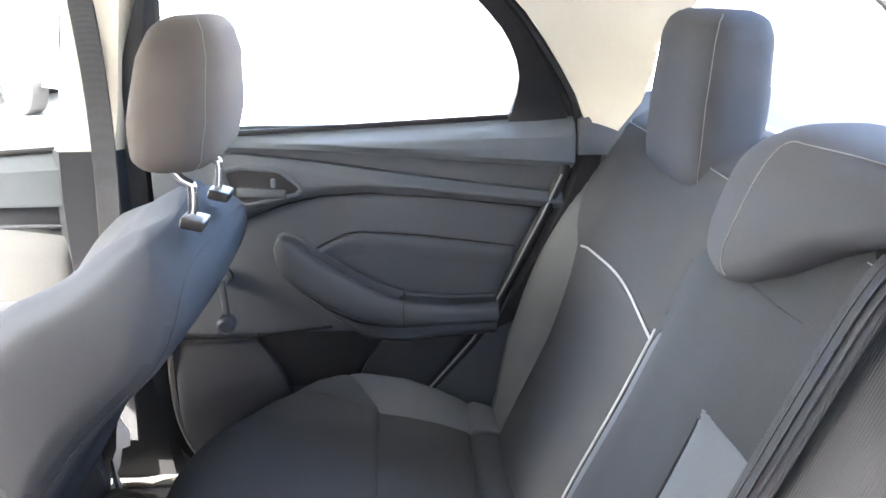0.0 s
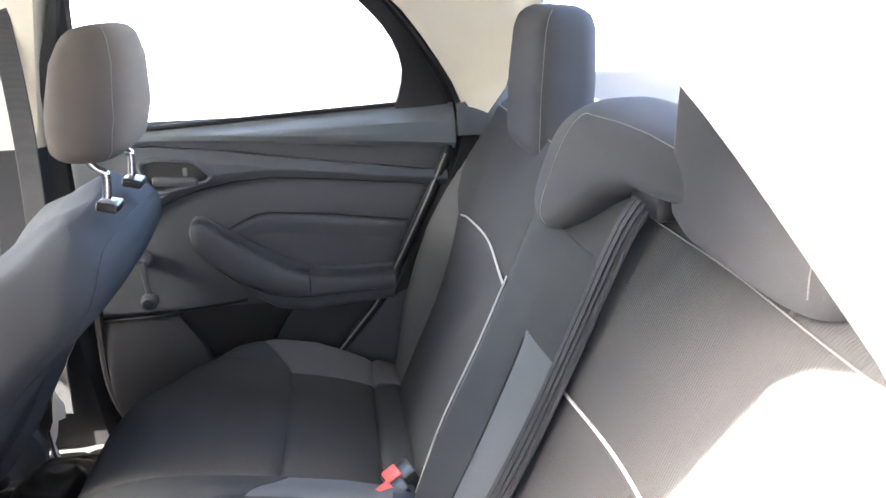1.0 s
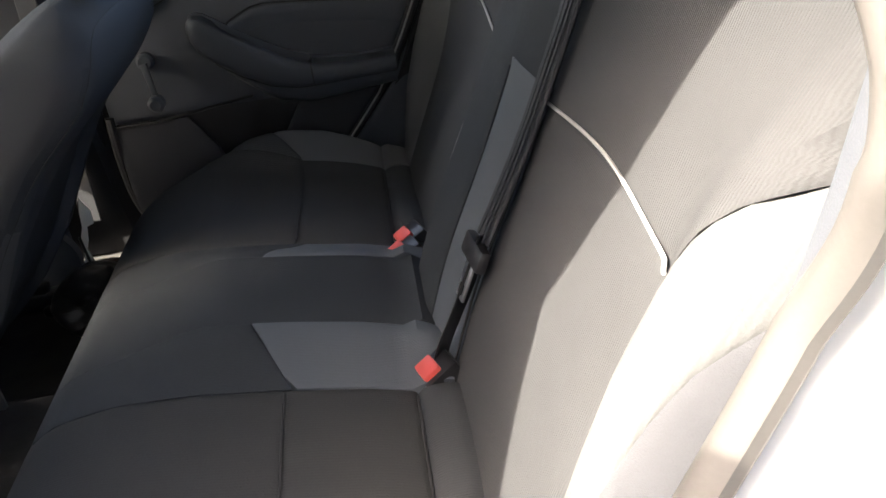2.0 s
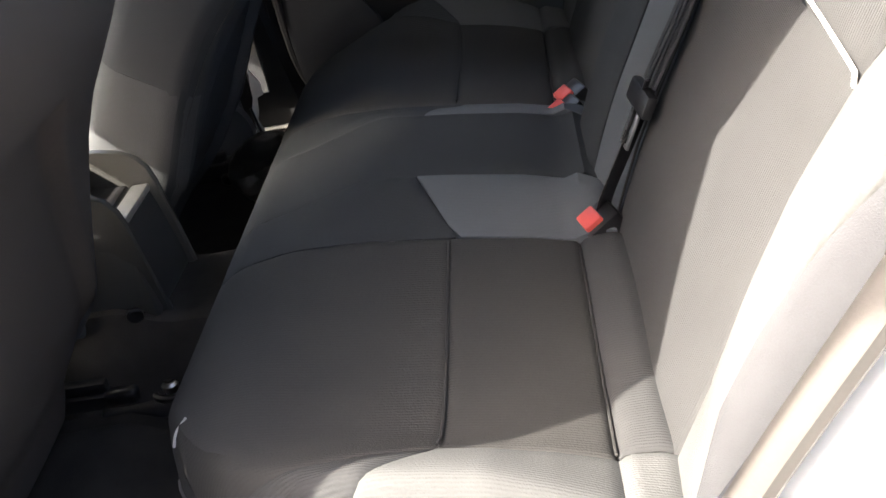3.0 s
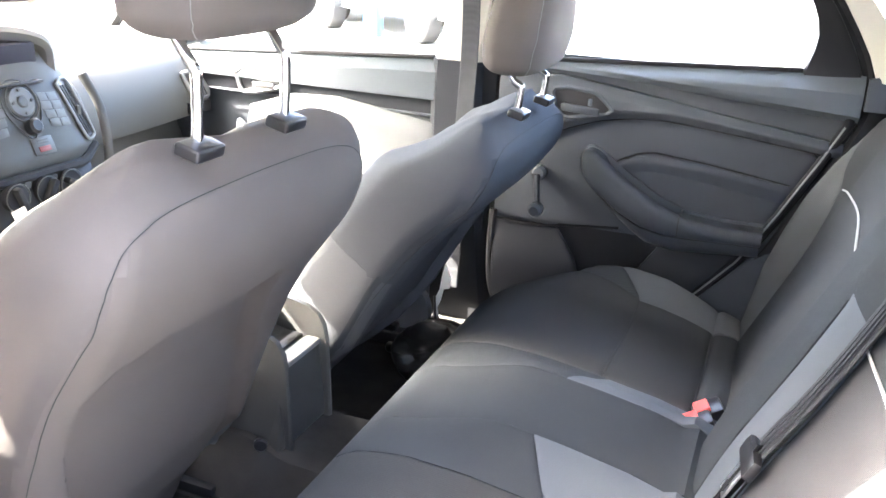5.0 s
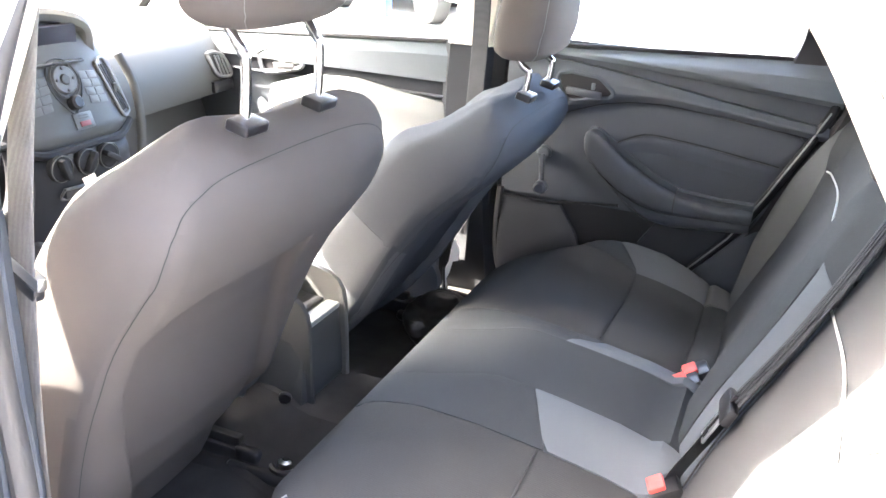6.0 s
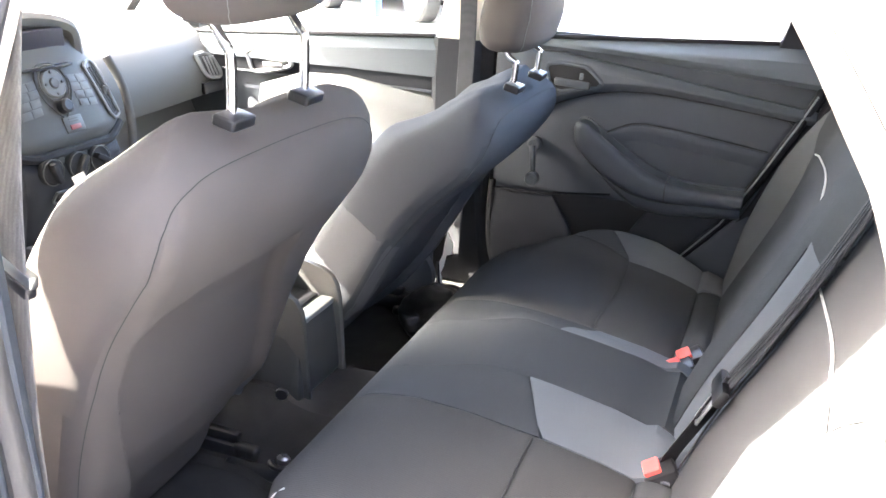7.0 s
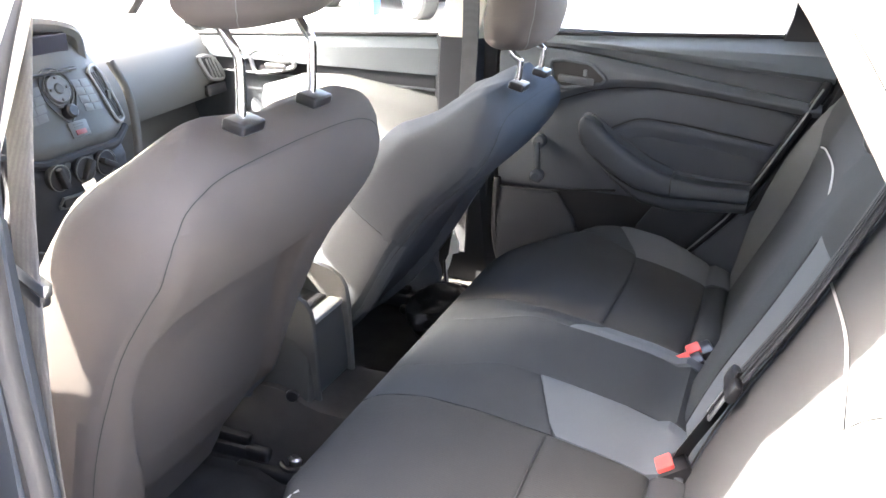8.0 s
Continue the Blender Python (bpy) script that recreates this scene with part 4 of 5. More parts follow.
def rear_bench():
    bench = thing("rear_bench_seat", (0.30, 0, 0.27), "three-seat charcoal cloth rear bench with light grey side bolsters", "car seat")
    up = (1, 0, 0)
    pipe_z = lambda y: 0.808 + 0.010 * math.sin((abs(y) - 0.16) / 0.38 * math.pi)
    for s in (-1, 1):
        def cover(name, mat_, q0, q1, lo, hi, label="", **k):
            bm = panel(q0, q1, lo, hi, back_at, up, **k)
            part(name, mirror_y(bm) if s < 0 else bm, mat_, bench, label)
        cover("back_lower_panel", FABRIC, 0.455, 0.808, lambda q: 0.160, bolster_in, m=20, n=22)
        cover("back_upper_panel", FABRIC, 0.808, 0.992, lambda q: 0.160 if q < 0.9 else line(q, (0.9, 0.16), (0.93, 0.10), (1.05, 0.10)), bolster_top, dip=0.003, m=30, n=26)
        cover("back_bolster", LIGHT, 0.475, 0.943, bolster_top, lambda q: max(line(q, (0.475, 0.600), (0.60, 0.612), (0.80, 0.640), (0.88, 0.665), (0.943, 0.6845)), bolster_top(q) + 0.001), "light grey side bolster", m=24, n=16)
        cover("back_side_cover", PAD, 0.475, 0.943, lambda q: max(line(q, (0.475, 0.600), (0.60, 0.612), (0.80, 0.640), (0.88, 0.665), (0.943, 0.6845)), bolster_top(q) + 0.001), lambda q: 0.692, m=24, n=8)
        cover("back_stripe", STRIPE, 0.46, 0.835, lambda q: stripe_in(s, q) if q < 0.815 else line(q, (0.815, stripe_in(s, 0.815)), (0.835, stripe_in(s, 0.835) - 0.004)), lambda q: line(q, (0.46, 0.158), (0.815, 0.158), (0.835, stripe_in(s, 0.835))), "blue-grey stripe", n=8, m=20, dip=0.003)
        # top roll between the stitch line and the shelf
        cover("back_top_roll", FABRIC, 0.992, 1.028, lambda q: 0.10, lambda q: 0.665, m=6, n=20, dip=0.003)
        pipe = [Vector(back_at(s * y, pipe_z(y))) + Vector((-0.0015, 0, 0)) for y in [0.16 + 0.380 * k / 24 for k in range(25)]]
        part("piping", tube(pipe, 0.0019, 6), PIPING, bench, "pale piping")
        st = [Vector(back_at(s * y, 0.992)) + Vector((0.0, 0, 0)) for y in [0.13 + 0.52 * k / 30 for k in range(31)]]
        part("top_seam", tube(st, 0.0008, 6), THREAD, bench)
        tw = [Vector(back_at(s * 0.160, 0.46 + 0.36 * k / 20)) + Vector((-0.001, 0, 0)) for k in range(21)]
        part("stripe_seam", tube(tw, 0.0015, 6), PIPING if s > 0 else DARK_THREAD, bench)
        # cushion
        def seat(name, mat_, q0, q1, lo, hi, label="", **k):
            bm = panel(q0, q1, lo, hi, lambda p, q: cushion_at(q, p), (0, 0, -1), **k)
            part(name, mirror_y(bm) if s < 0 else bm, mat_, bench, label)
        out = cushion_edge
        fold = lambda x: line(x, (0.01, 0.395), (0.04, 0.455), (0.07, 0.505), (0.10, 0.540), (0.14, 0.565), (0.19, 0.568), (0.25, 0.555), (0.323, 0.535), (0.48, 0.525), (0.54, 0.525))
        cut = lambda x: line(x, (0.235, cushion_edge(0.235)), (0.323, 0.538))
        in_ = lambda x: line(x, (0.10, 0.185), (0.29, 0.185), (0.54, 0.190))
        seat("cushion_front_panel", INSERT, 0.010, 0.323, lambda q: 0.190, lambda q: min(fold(q), out(q) - 0.01), m=18, n=18)
        seat("cushion_rear_panel", INSERT, 0.323, 0.474, lambda q: 0.190, lambda q: 0.532, m=12, n=14)
        seat("cushion_rear_roll", FABRIC, 0.474, 0.550, lambda q: 0.190, lambda q: 0.528, m=6, n=14, dip=0.006)
        seat("cushion_front_bolster", FABRIC, 0.010, 0.323, lambda q: min(fold(q), out(q) - 0.01), lambda q: out(q) if q < 0.235 else max(cut(q), fold(q) + 0.002), m=48, n=12)
        seat("cushion_side_bolster", LIGHT, 0.235, 0.535, lambda q: max(cut(q), 0.532) if q < 0.323 else 0.532, out, "light grey cushion bolster", m=44, n=14)
        for sx, y0, y1 in ((0.323, 0.20, 0.530), (0.474, 0.20, 0.525)):
            line_ = [Vector(cushion_at(sx, s * (y0 + (y1 - y0) * k / 14))) + Vector((0, 0, -0.0003)) for k in range(15)]
            part("cushion_seam", tube(line_, 0.0016, 6), DARK_THREAD, bench)
        seat("cushion_stripe", STRIPE, 0.285, 0.52, lambda q: line(q, (0.285, 0.088), (0.52, 0.095)), lambda q: line(q, (0.285, 0.092), (0.330, 0.188), (0.52, 0.190)), "blue-grey stripe", m=12, n=10, dip=0.002)
        seat("cushion_inner_panel", CENTRE, 0.010, 0.285 + 0.045, lambda q: 0.09 if q < 0.285 else line(q, (0.285, 0.092), (0.330, 0.186)), lambda q: 0.190, m=10, n=8, dip=0.002)
    side_of = lambda q, e: line(q, (0.455, stripe_in(e, 0.455)), (0.836, stripe_in(e, 0.836)), (0.84, 0.158), (0.95, 0.158))
    part("back_centre_panel", panel(0.455, 0.93, lambda q: -side_of(q, -1), lambda q: side_of(q, 1), back_at, up, m=30, n=14, dip=0.001), CENTRE, bench)
    for s in (-1, 1):
        bm = panel(0.812, 0.841, lambda q: line(q, (0.812, 0.150), (0.816, 0.150), (0.836, stripe_in(s, 0.836)), (0.841, stripe_in(s, 0.836))), lambda q: 0.160, back_at, up, dip=0.0, n=8, m=8)
        part("back_centre_cheek", mirror_y(bm) if s < 0 else bm, CENTRE, bench)
    part("back_centre_top", panel(0.93, 1.028, lambda q: -0.12, lambda q: 0.12, back_at, up, m=8, n=14, dip=0.003), CENTRE, bench)
    part("cushion_centre_panel", panel(0.010, 0.535, lambda q: -0.0905, lambda q: 0.0905, lambda p, q: cushion_at(q, p), (0, 0, -1), m=22, n=14, dip=0.002), CENTRE, bench)
    # skirt below the cushion's front and sides
    rim = []
    xs = [0.535, 0.40, 0.30, 0.22, 0.15, 0.11, 0.08, 0.05, 0.03, 0.018, 0.010]
    loop = [(x, -cushion_edge(x)) for x in xs] + [(0.008, -0.35), (0.007, 0.0), (0.008, 0.35)] + [(x, cushion_edge(x)) for x in reversed(xs)]
    rows = [[Vector((x + dx * (x < 0.1), y * (1 - dy), (cushion_at(x, y)[2] if z is None else z))) for x, y in loop] for z, dx, dy in ((None, 0.0, 0.004), (0.43, 0.002, 0.0), (0.38, 0.012, 0.005), (0.30, 0.035, 0.02), (0.25, 0.05, 0.03))]
    n = len(loop)
    part("cushion_skirt", mesh_of([v for r in rows for v in r], [(j * n + i, j * n + i + 1, (j + 1) * n + i + 1, (j + 1) * n + i) for j in range(4) for i in range(n - 1)]), PAD, bench)
    hem = [Vector(cushion_at(x, -cushion_edge(x) * 0.985)) + Vector((-0.001, 0, 0.002)) for x in [0.010 + 0.12 * k / 16 for k in range(17)]]
    part("hem_stitch", tube(hem, 0.0016, 6), THREAD, bench)
    part("frayed_thread", tube(spline([(0.050, -0.468, 0.508), (0.056, -0.462, 0.521), (0.067, -0.453, 0.530)]), 0.0018, 6), PIPING, bench, "frayed white thread")
    part("back_body", panel(0.30, 1.02, lambda q: -0.64, lambda q: 0.64, lambda p, q: (0.70 + 0.40 * (q - 0.81) + 0.02, p, q), (1, 0, 0), depth=0.06, n=6, m=6), BLACK, bench)
    # outer head rests
    for s in (-1, 1):
        yc, secs = (0.365 if s > 0 else -0.370), []
        for k in range(25):
            t = 1 - (1 - k / 24) ** 1.6
            z = (0.955 + 0.218 * t) if s > 0 else (1.004 + 0.240 * t)
            tilt = 0.014 * t
            f = line(t, (0, 0.90), (0.06, 0.97), (0.2, 1.0), (0.6, 0.97), (0.86, 0.92), (0.93, 0.87), (0.97, 0.79), (1, 0.62))
            hw, hd = 0.128 * f, 0.050 * line(t, (0, 0.7), (0.08, 0.95), (0.5, 1.0), (0.85, 0.92), (0.94, 0.80), (0.98, 0.6), (1, 0.4))
            sec = []
            for j in range(48):
                an = 2 * math.pi * j / 48
                u, v = math.cos(an), math.sin(an)
                sec.append(Vector((0.766 + tilt + hd * math.copysign(abs(u) ** 0.55, u), yc + hw * math.copysign(abs(v) ** 0.45, v), z)))
            secs.append(sec)
        hr = part("head_rest", rings(secs), PAD, bench)
        for e in (-1, 1):
            i = 17 if e > 0 else 31
            part("head_rest_stitch", tube([secs[k][i] + Vector((-0.0004, 0.0004 * e, 0)) for k in range(1, 23)], 0.0006, 6), THREAD, hr)
        for e in (-0.06, 0.06):
            part("post", tube([(0.80, yc + e, 0.90), (0.795, yc + e, 0.97)], 0.006, 8), CHROME, hr)
        part("guide", box((0.755, yc + s * 0.07 - 0.02, 1.018), (0.79, yc + s * 0.07 + 0.02, 1.036), 0.004), CHROME, bench, "silver head-rest guide")
    # centre head rest: a long roll with one lobe hanging over the front
    def saddle(u, an):
        y = -0.108 + 0.217 * u
        e = max(0.0, 1 - abs(u) ** 6) ** 0.5
        low = line(y, (-0.36, 1.030), (-0.20, 1.024), (-0.12, 0.998), (-0.04, 0.950), (0.0, 0.930), (0.03, 0.920), (0.07, 0.922), (0.10, 0.935), (0.12, 0.955))
        top = 1.082 - 0.014 * smooth(0.0, 0.12, y) - 0.006 * abs(u) ** 3
        c_, s_ = math.cos(an), math.sin(an)
        zz = (top + low) / 2 + (top - low) / 2 * math.copysign(abs(s_) ** 0.6, s_) * (0.45 + 0.55 * e)
        xx = 0.752 + 0.36 * (zz - 1.0) + 0.062 * math.copysign(abs(c_) ** 0.6, c_) * (0.4 + 0.6 * e)
        return Vector((xx, y, zz))

    us = [math.sin(math.pi / 2 * (-1 + 2 * k / 48)) for k in range(49)]
    chr_ = part("centre_head_rest", rings([[saddle(u, 2 * math.pi * j / 40) for j in range(40)] for u in us]), PAD, bench)
    hi_, lo_ = radians(136), radians(236)
    arc = [saddle(-0.95 + 1.40 * k / 16, hi_) for k in range(17)] + [saddle(0.50 + 0.07 * math.sin(math.pi * k / 16), hi_ + 0.12 + (lo_ - hi_ - 0.12) * k / 8) for k in range(9)]
    part("head_rest_stitch", tube([p + Vector((-0.0006, 0, 0.0004)) for p in spline(arc, 3)], 0.0007, 6), THREAD, chr_)


rear_bench()


# ---- belts and buckles of the bench ----
def buckle(y, tilt, two, label):
    b = thing("belt_buckle", (0.49, y, 0.47), label, "belt buckle", "buckles of the rear bench")
    for k in range(2 if two else 1):
        m = pose((0.486 if two else 0.500) + 0.012 * k, y + (0.034 * k if two else 0), 0.488 + 0.006 * k, 0, -28, tilt)
        part("housing", box((-0.018, -0.023, -0.05), (0.030, 0.023, 0.016), 0.005, m=m), BLACK, b)
        part("release_button", box((-0.014, -0.016, 0.008), (0.011, 0.016, 0.023), 0.003, m=m), RED, b, "red release button")
    part("stalk", tube(spline([(0.52, y, 0.42), (0.50, y, 0.455), (0.485, y, 0.475)]), 0.014, 8, flat=0.5), BLACK, b)


buckle(0.152, 18, True, "pair of black belt buckles with red buttons in the bench")
buckle(-0.168, 18, False, "black belt buckle with a red button in the bench")


def centre_belt():
    b = thing("centre_seat_belt", (0.60, -0.17, 0.50), "grey ribbed centre seat belt buckled across the rear bench", "seat belt")
    pts = spline([(0.755, -0.192, 1.030), (0.738, -0.190, 1.018), (0.712, -0.185, 0.975), (0.672, -0.173, 0.87), (0.625, -0.169, 0.76), (0.575, -0.172, 0.665)], 8)
    part("webbing", ribbon(pts, (-0.10, 0.97, 0), 0.043, 0.005), BELT, b)
    for off in (-0.012, 0.0, 0.012):
        part("webbing_rib", ribbon([p + Vector((-0.003, off, 0.001)) for p in pts], (-0.10, 0.97, 0), 0.004, 0.002), BELT, b)
    part("webbing_lower", ribbon(spline([(0.578, -0.172, 0.67), (0.548, -0.168, 0.60), (0.518, -0.156, 0.53), (0.508, -0.150, 0.50)], 6), (0.8, 0.7, 0), 0.028, 0.003), BLACK, b)
    m = pose(0.566, -0.173, 0.652, 0, 24, 6)
    t = part("tongue", box((-0.008, -0.034, -0.016), (0.006, 0.034, 0.012), 0.005, m=m), BLACK, b, "black plastic belt tongue")
    part("tongue_plate", box((-0.003, -0.012, -0.062), (0.001, 0.014, -0.012), 0.001, m=m), SATIN, t)
    part("slot", box((-0.0045, -0.006, -0.056), (-0.002, 0.006, -0.044), 0.0005, m=m), BLACK, t)
    part("belt_outlet", box((0.728, -0.228, 0.996), (0.79, -0.152, 1.030), 0.010), BLACK, b, "black plastic belt outlet")


centre_belt()


# ---- front seats ----
def front_seat(x_top, z_top, lean, yc, post, y_post, cloth, label):
    """A front seat whose rear face tops out at (x_top, z_top) and leans back by that many degrees."""
    st = thing("front_seat", (x_top - 0.45, yc, 0.30), label, "car seat", "front seats")
    r = radians(lean)
    w_ax, d_ax = Vector((math.sin(r), 0, math.cos(r))), Vector((math.cos(r), 0, -math.sin(r)))
    H = 0.77
    origin = Vector((x_top, yc, z_top)) - w_ax * H

    def half(w):
        return line(w, (0.07, 0.195), (0.22, 0.225), (0.42, 0.244), (0.62, 0.248), (0.68, 0.244), (0.715, 0.232), (0.74, 0.212), (0.757, 0.188), (0.77, 0.155))

    def inboard(w):
        """How much wider the side towards the console is."""
        return 1 + 0.05 * smooth(0.3, 0.6, w) + (0.16 * smooth(0.685, 0.765, w) if yc < 0 else 0)

    def thick(w):
        w -= 0.07
        return line(w, (0, 0.13), (0.2, 0.16), (0.45, 0.150), (0.60, 0.125), (0.66, 0.10), (0.69, 0.065), (0.70, 0.03))

    def sheared(w, d, y):
        """The top of the back is cut level: depth turns into height near it."""
        return origin + w_ax * (w + (d - 0.02) * math.tan(r) * smooth(0.50, 0.77, w)) + d_ax * d + Vector((0, y, 0))

    def front(w, an):
        """The front half of a section, round the bolsters."""
        u, v = math.cos(an), math.sin(an)
        y = half(w) * math.copysign(abs(v) ** 0.62, v)
        if v * yc < 0:
            y *= inboard(w)
        y *= 1 - 0.22 * smooth(0.48, 0.76, w) * smooth(0.0, 0.5, -u)
        d = -thick(w) / 2 * abs(u) ** 0.62 - thick(0.52) / 2
        d -= 0.035 * smooth(0.10, 0.20, abs(y)) * smooth(0.75, 0.62, w) - 0.015 * smooth(0.10, 0.0, abs(y))
        crown = 0.023 * smooth(0.03, 0.15, y * math.copysign(1, yc)) * smooth(0.50, 0.70, w) * smooth(0.0, 0.4, -u)
        return sheared(w, d, y) + w_ax * crown

    def rear(y, w, lift=0.0):
        """The rear face: swollen shoulders above a sunken field, with tightly rounded sides."""
        hw = half(w) * (inboard(w) if y * yc < 0 else 1)
        d = line(w, (0, -0.028), (0.06, -0.010), (0.13, 0.004), (0.22, 0.008), (0.30, -0.001), (0.37, -0.008), (0.44, -0.011), (0.50, -0.007), (0.55, 0.003), (0.61, 0.015), (0.655, 0.013), (0.69, 0.002), (0.72, -0.014), (0.745, -0.036), (0.76, -0.054), (0.77, -0.070))
        d += 0.010 * (1 - (y / hw) ** 2) * smooth(0.77, 0.70, w)
        e = max(0.0, (abs(y) - hw + 0.040) / 0.040)
        d -= 0.040 * (1 - math.sqrt(max(0.0, 1 - e * e))) * smooth(0.775, 0.70, w)
        q = y if yc > 0 else -y
        edge_out = line(w, (0, 0.085), (0.17, 0.115), (0.30, 0.165), (0.415, 0.200), (0.49, 0.205), (0.53, 0.180), (0.56, 0.12))
        edge_in = line(w, (0, 0.20), (0.2, 0.195), (0.35, 0.160), (0.48, 0.115), (0.56, 0.095))
        sunk = smooth(edge_out + 0.004, edge_out - 0.007, q) * smooth(edge_in + 0.008, edge_in - 0.010, -q) * smooth(0.557, 0.545, w) * smooth(0.0, 0.08, w)
        return sheared(w, d - 0.021 * sunk + lift, y)

    ws = [0, 0.04, 0.07] + [0.09 + 0.0125 * k for k in range(34)] + [0.515, 0.525, 0.533, 0.541, 0.545, 0.548, 0.551, 0.554, 0.557, 0.561, 0.567, 0.58, 0.60, 0.63, 0.66, 0.68, 0.70, 0.715, 0.727, 0.738, 0.747, 0.755, 0.762, 0.767, 0.77]
    spans = [-1, -0.99, -0.97, -0.94, -0.90] + [-0.86 + 1.72 * k / 90 for k in range(91)] + [0.90, 0.94, 0.97, 0.99, 1]
    secs = []
    for w in ws:
        wide = [half(w) * (inboard(w) if k * yc < 0 else 1) for k in spans]
        secs.append([rear(k * hw, w) for k, hw in zip(spans, wide)] + [front(w, math.pi / 2 + math.pi * k / 36) for k in range(37)])
    wide = len(secs[0])
    verts = [v for sec in secs for v in sec]
    quads = {True: [], False: []}
    for i, w in enumerate(ws[:-1]):
        for k in range(wide):
            a, b = i * wide + k, i * wide + (k + 1) % wide
            off = abs(spans[min(k, len(spans) - 1)] + spans[min(k + 1, len(spans) - 1)]) / 2 * half(w)
            quads[k < len(spans) - 1 and (w + ws[i + 1]) / 2 < line(off, (0.04, 0.732), (0.13, 0.729), (0.185, 0.721), (0.214, 0.705), (0.231, 0.675), (0.237, 0.63), (0.238, 0.0))].append((a, b, b + wide, a + wide))
    last = (len(ws) - 1) * wide
    quads[False].append(tuple(range(last, last + wide)))
    back = part("backrest", mesh_of(verts, quads[True]), cloth, st)
    part("side_cover", mesh_of(verts, quads[False]), cloth, st)
    half_path = [(0.190, 0.04, 0), (0.222, 0.28, 0), (0.236, 0.54, 0), (0.237, 0.63, 0), (0.231, 0.675, 0), (0.214, 0.705, 0), (0.185, 0.721, 0), (0.13, 0.729, 0), (0.04, 0.732, 0)]
    path = spline([(-y, w, 0) for y, w, _ in half_path] + [(y, w, 0) for y, w, _ in reversed(half_path)], 8)
    part("rear_seam", tube([rear(p.x, p.y) for p in path], 0.0006, 6), DARK_THREAD, back)
    # light cloth on the lower flank towards the console
    s = -1 if yc > 0 else 1

    def flank(p, q):
        if p > 0.45:
            return front(q, s * (math.pi / 2 + (p - 0.45) * 1.4)) + Vector((0, s * 0.0018, 0))
        hw = half(q) * inboard(q)
        if p < 0:
            return rear(s * hw * (1 + 0.35 * p), q, 0.001)
        return rear(s * hw, q).lerp(front(q, s * math.pi / 2), p / 0.45) + Vector((0, s * 0.0018, 0))

    pn = panel(0.10, 0.395, lambda q: -0.30, lambda q: 1.0, flank, (0, -s, 0), dip=0.0012, depth=0.006, n=14, m=14)
    part("flank_cover", pn, FLANK, st, "mid grey flank cover")
    # seat cushion
    cx = origin.x - 0.06
    secs = []
    for k in range(15):
        t = k / 14
        x = cx + 0.01 - 0.50 * t
        top = origin.z + 0.12 + 0.055 * t - 0.05 * smooth(0.9, 1.0, t)
        secs.append([Vector((x, yc + 0.245 * line(t, (0, 0.9), (0.1, 1), (0.9, 0.97), (1, 0.85)) * math.copysign(abs(math.sin(a)) ** 0.55, math.sin(a)),
                             top - 0.075 + 0.075 * math.copysign(abs(math.cos(a)) ** 0.55, math.cos(a)) + 0.03 * (abs(math.sin(a)) ** 3) * (math.cos(a) > 0))) for a in [2 * math.pi * j / 32 for j in range(32)]])
    part("cushion", rings(secs), FABRIC, st)
    # recliner covers, slide rails and brackets
    for s in (-1, 1):
        y = yc + s * 0.238
        if s * yc > 0:
            part("recliner_cover", disc((origin.x + 0.035, y, origin.z + 0.07), (0, s, 0), 0.075, 0.035, 0.012), DOOR_DARK, st)
        ry = yc + s * 0.205
        rail = part("slide_rail", box((origin.x - 0.50, ry - 0.020, 0.290), (-0.215, ry + 0.020, 0.322), 0.006), BLACK, st, "black steel slide rail")
        part("rail_channel", box((origin.x - 0.48, ry - 0.011, 0.318), (-0.230, ry + 0.011, 0.340), 0.004), BLACK, rail)
        part("rail_foot", box((-0.250, ry - 0.034, 0.272), (-0.105, ry + 0.034, 0.300), 0.012, 3), BLACK, rail)
        part("foot_web", box((-0.240, ry - 0.020, 0.296), (-0.185, ry + 0.020, 0.325), 0.009, 3), BLACK, rail)
        part("bolt_collar", tube([(-0.142 + 0.025 * math.cos(a), ry + 0.004 + 0.025 * math.sin(a), 0.302) for a in [2 * math.pi * k / 24 for k in range(24)]], 0.006, 8, loop=True), BLACK, rail)
        bolt = part("bolt", disc((-0.142, ry + 0.004, 0.306), (0, 0, 1), 0.014, 0.020, 0.004, 12), SATIN, rail, "dull steel bolt head")
        part("bolt_socket", disc((-0.142, ry + 0.004, 0.317), (0, 0, 1), 0.007, 0.004, 0.001, 8), BLACK, bolt)
        part("bracket", box((origin.x - 0.40, ry - 0.012, 0.315), (origin.x - 0.05, ry + 0.012, origin.z), 0.004), BLACK, st)
    if yc < 0:
        # hidden panel, added to stop a sun patch on the console side
        part("inner_valance", box((-0.75, -0.106, 0.345), (-0.245, -0.092, 0.605), 0.006, 3), DOOR_DARK, st, "unseen charcoal panel added to keep sun off the console")
        spot = Matrix.Translation(front(0.64, -2.25) + Vector((0.010, -0.006, -0.002))) @ Matrix.Rotation(radians(-28), 4, "Y")
        part("label_tag", box((0, 0, 0), (0.021, 0.001, 0.015), 0, m=spot), TAG, st, "small sewn cloth label")
        part("label_print", box((0.003, -0.0006, 0.005), (0.018, 0.0014, 0.010), 0, m=spot), PRINT, st)
    # head rest on two cranked chrome posts
    back_off = 0.017 if yc > 0 else 0.0
    base = Vector((x_top - 0.045 - back_off, y_post, z_top + 0.006))
    lift = post
    hz = z_top + lift
    hx = x_top - 0.050 - 0.30 * (lift - 0.06) - (0.014 + back_off if yc > 0 else 0)
    secs = []
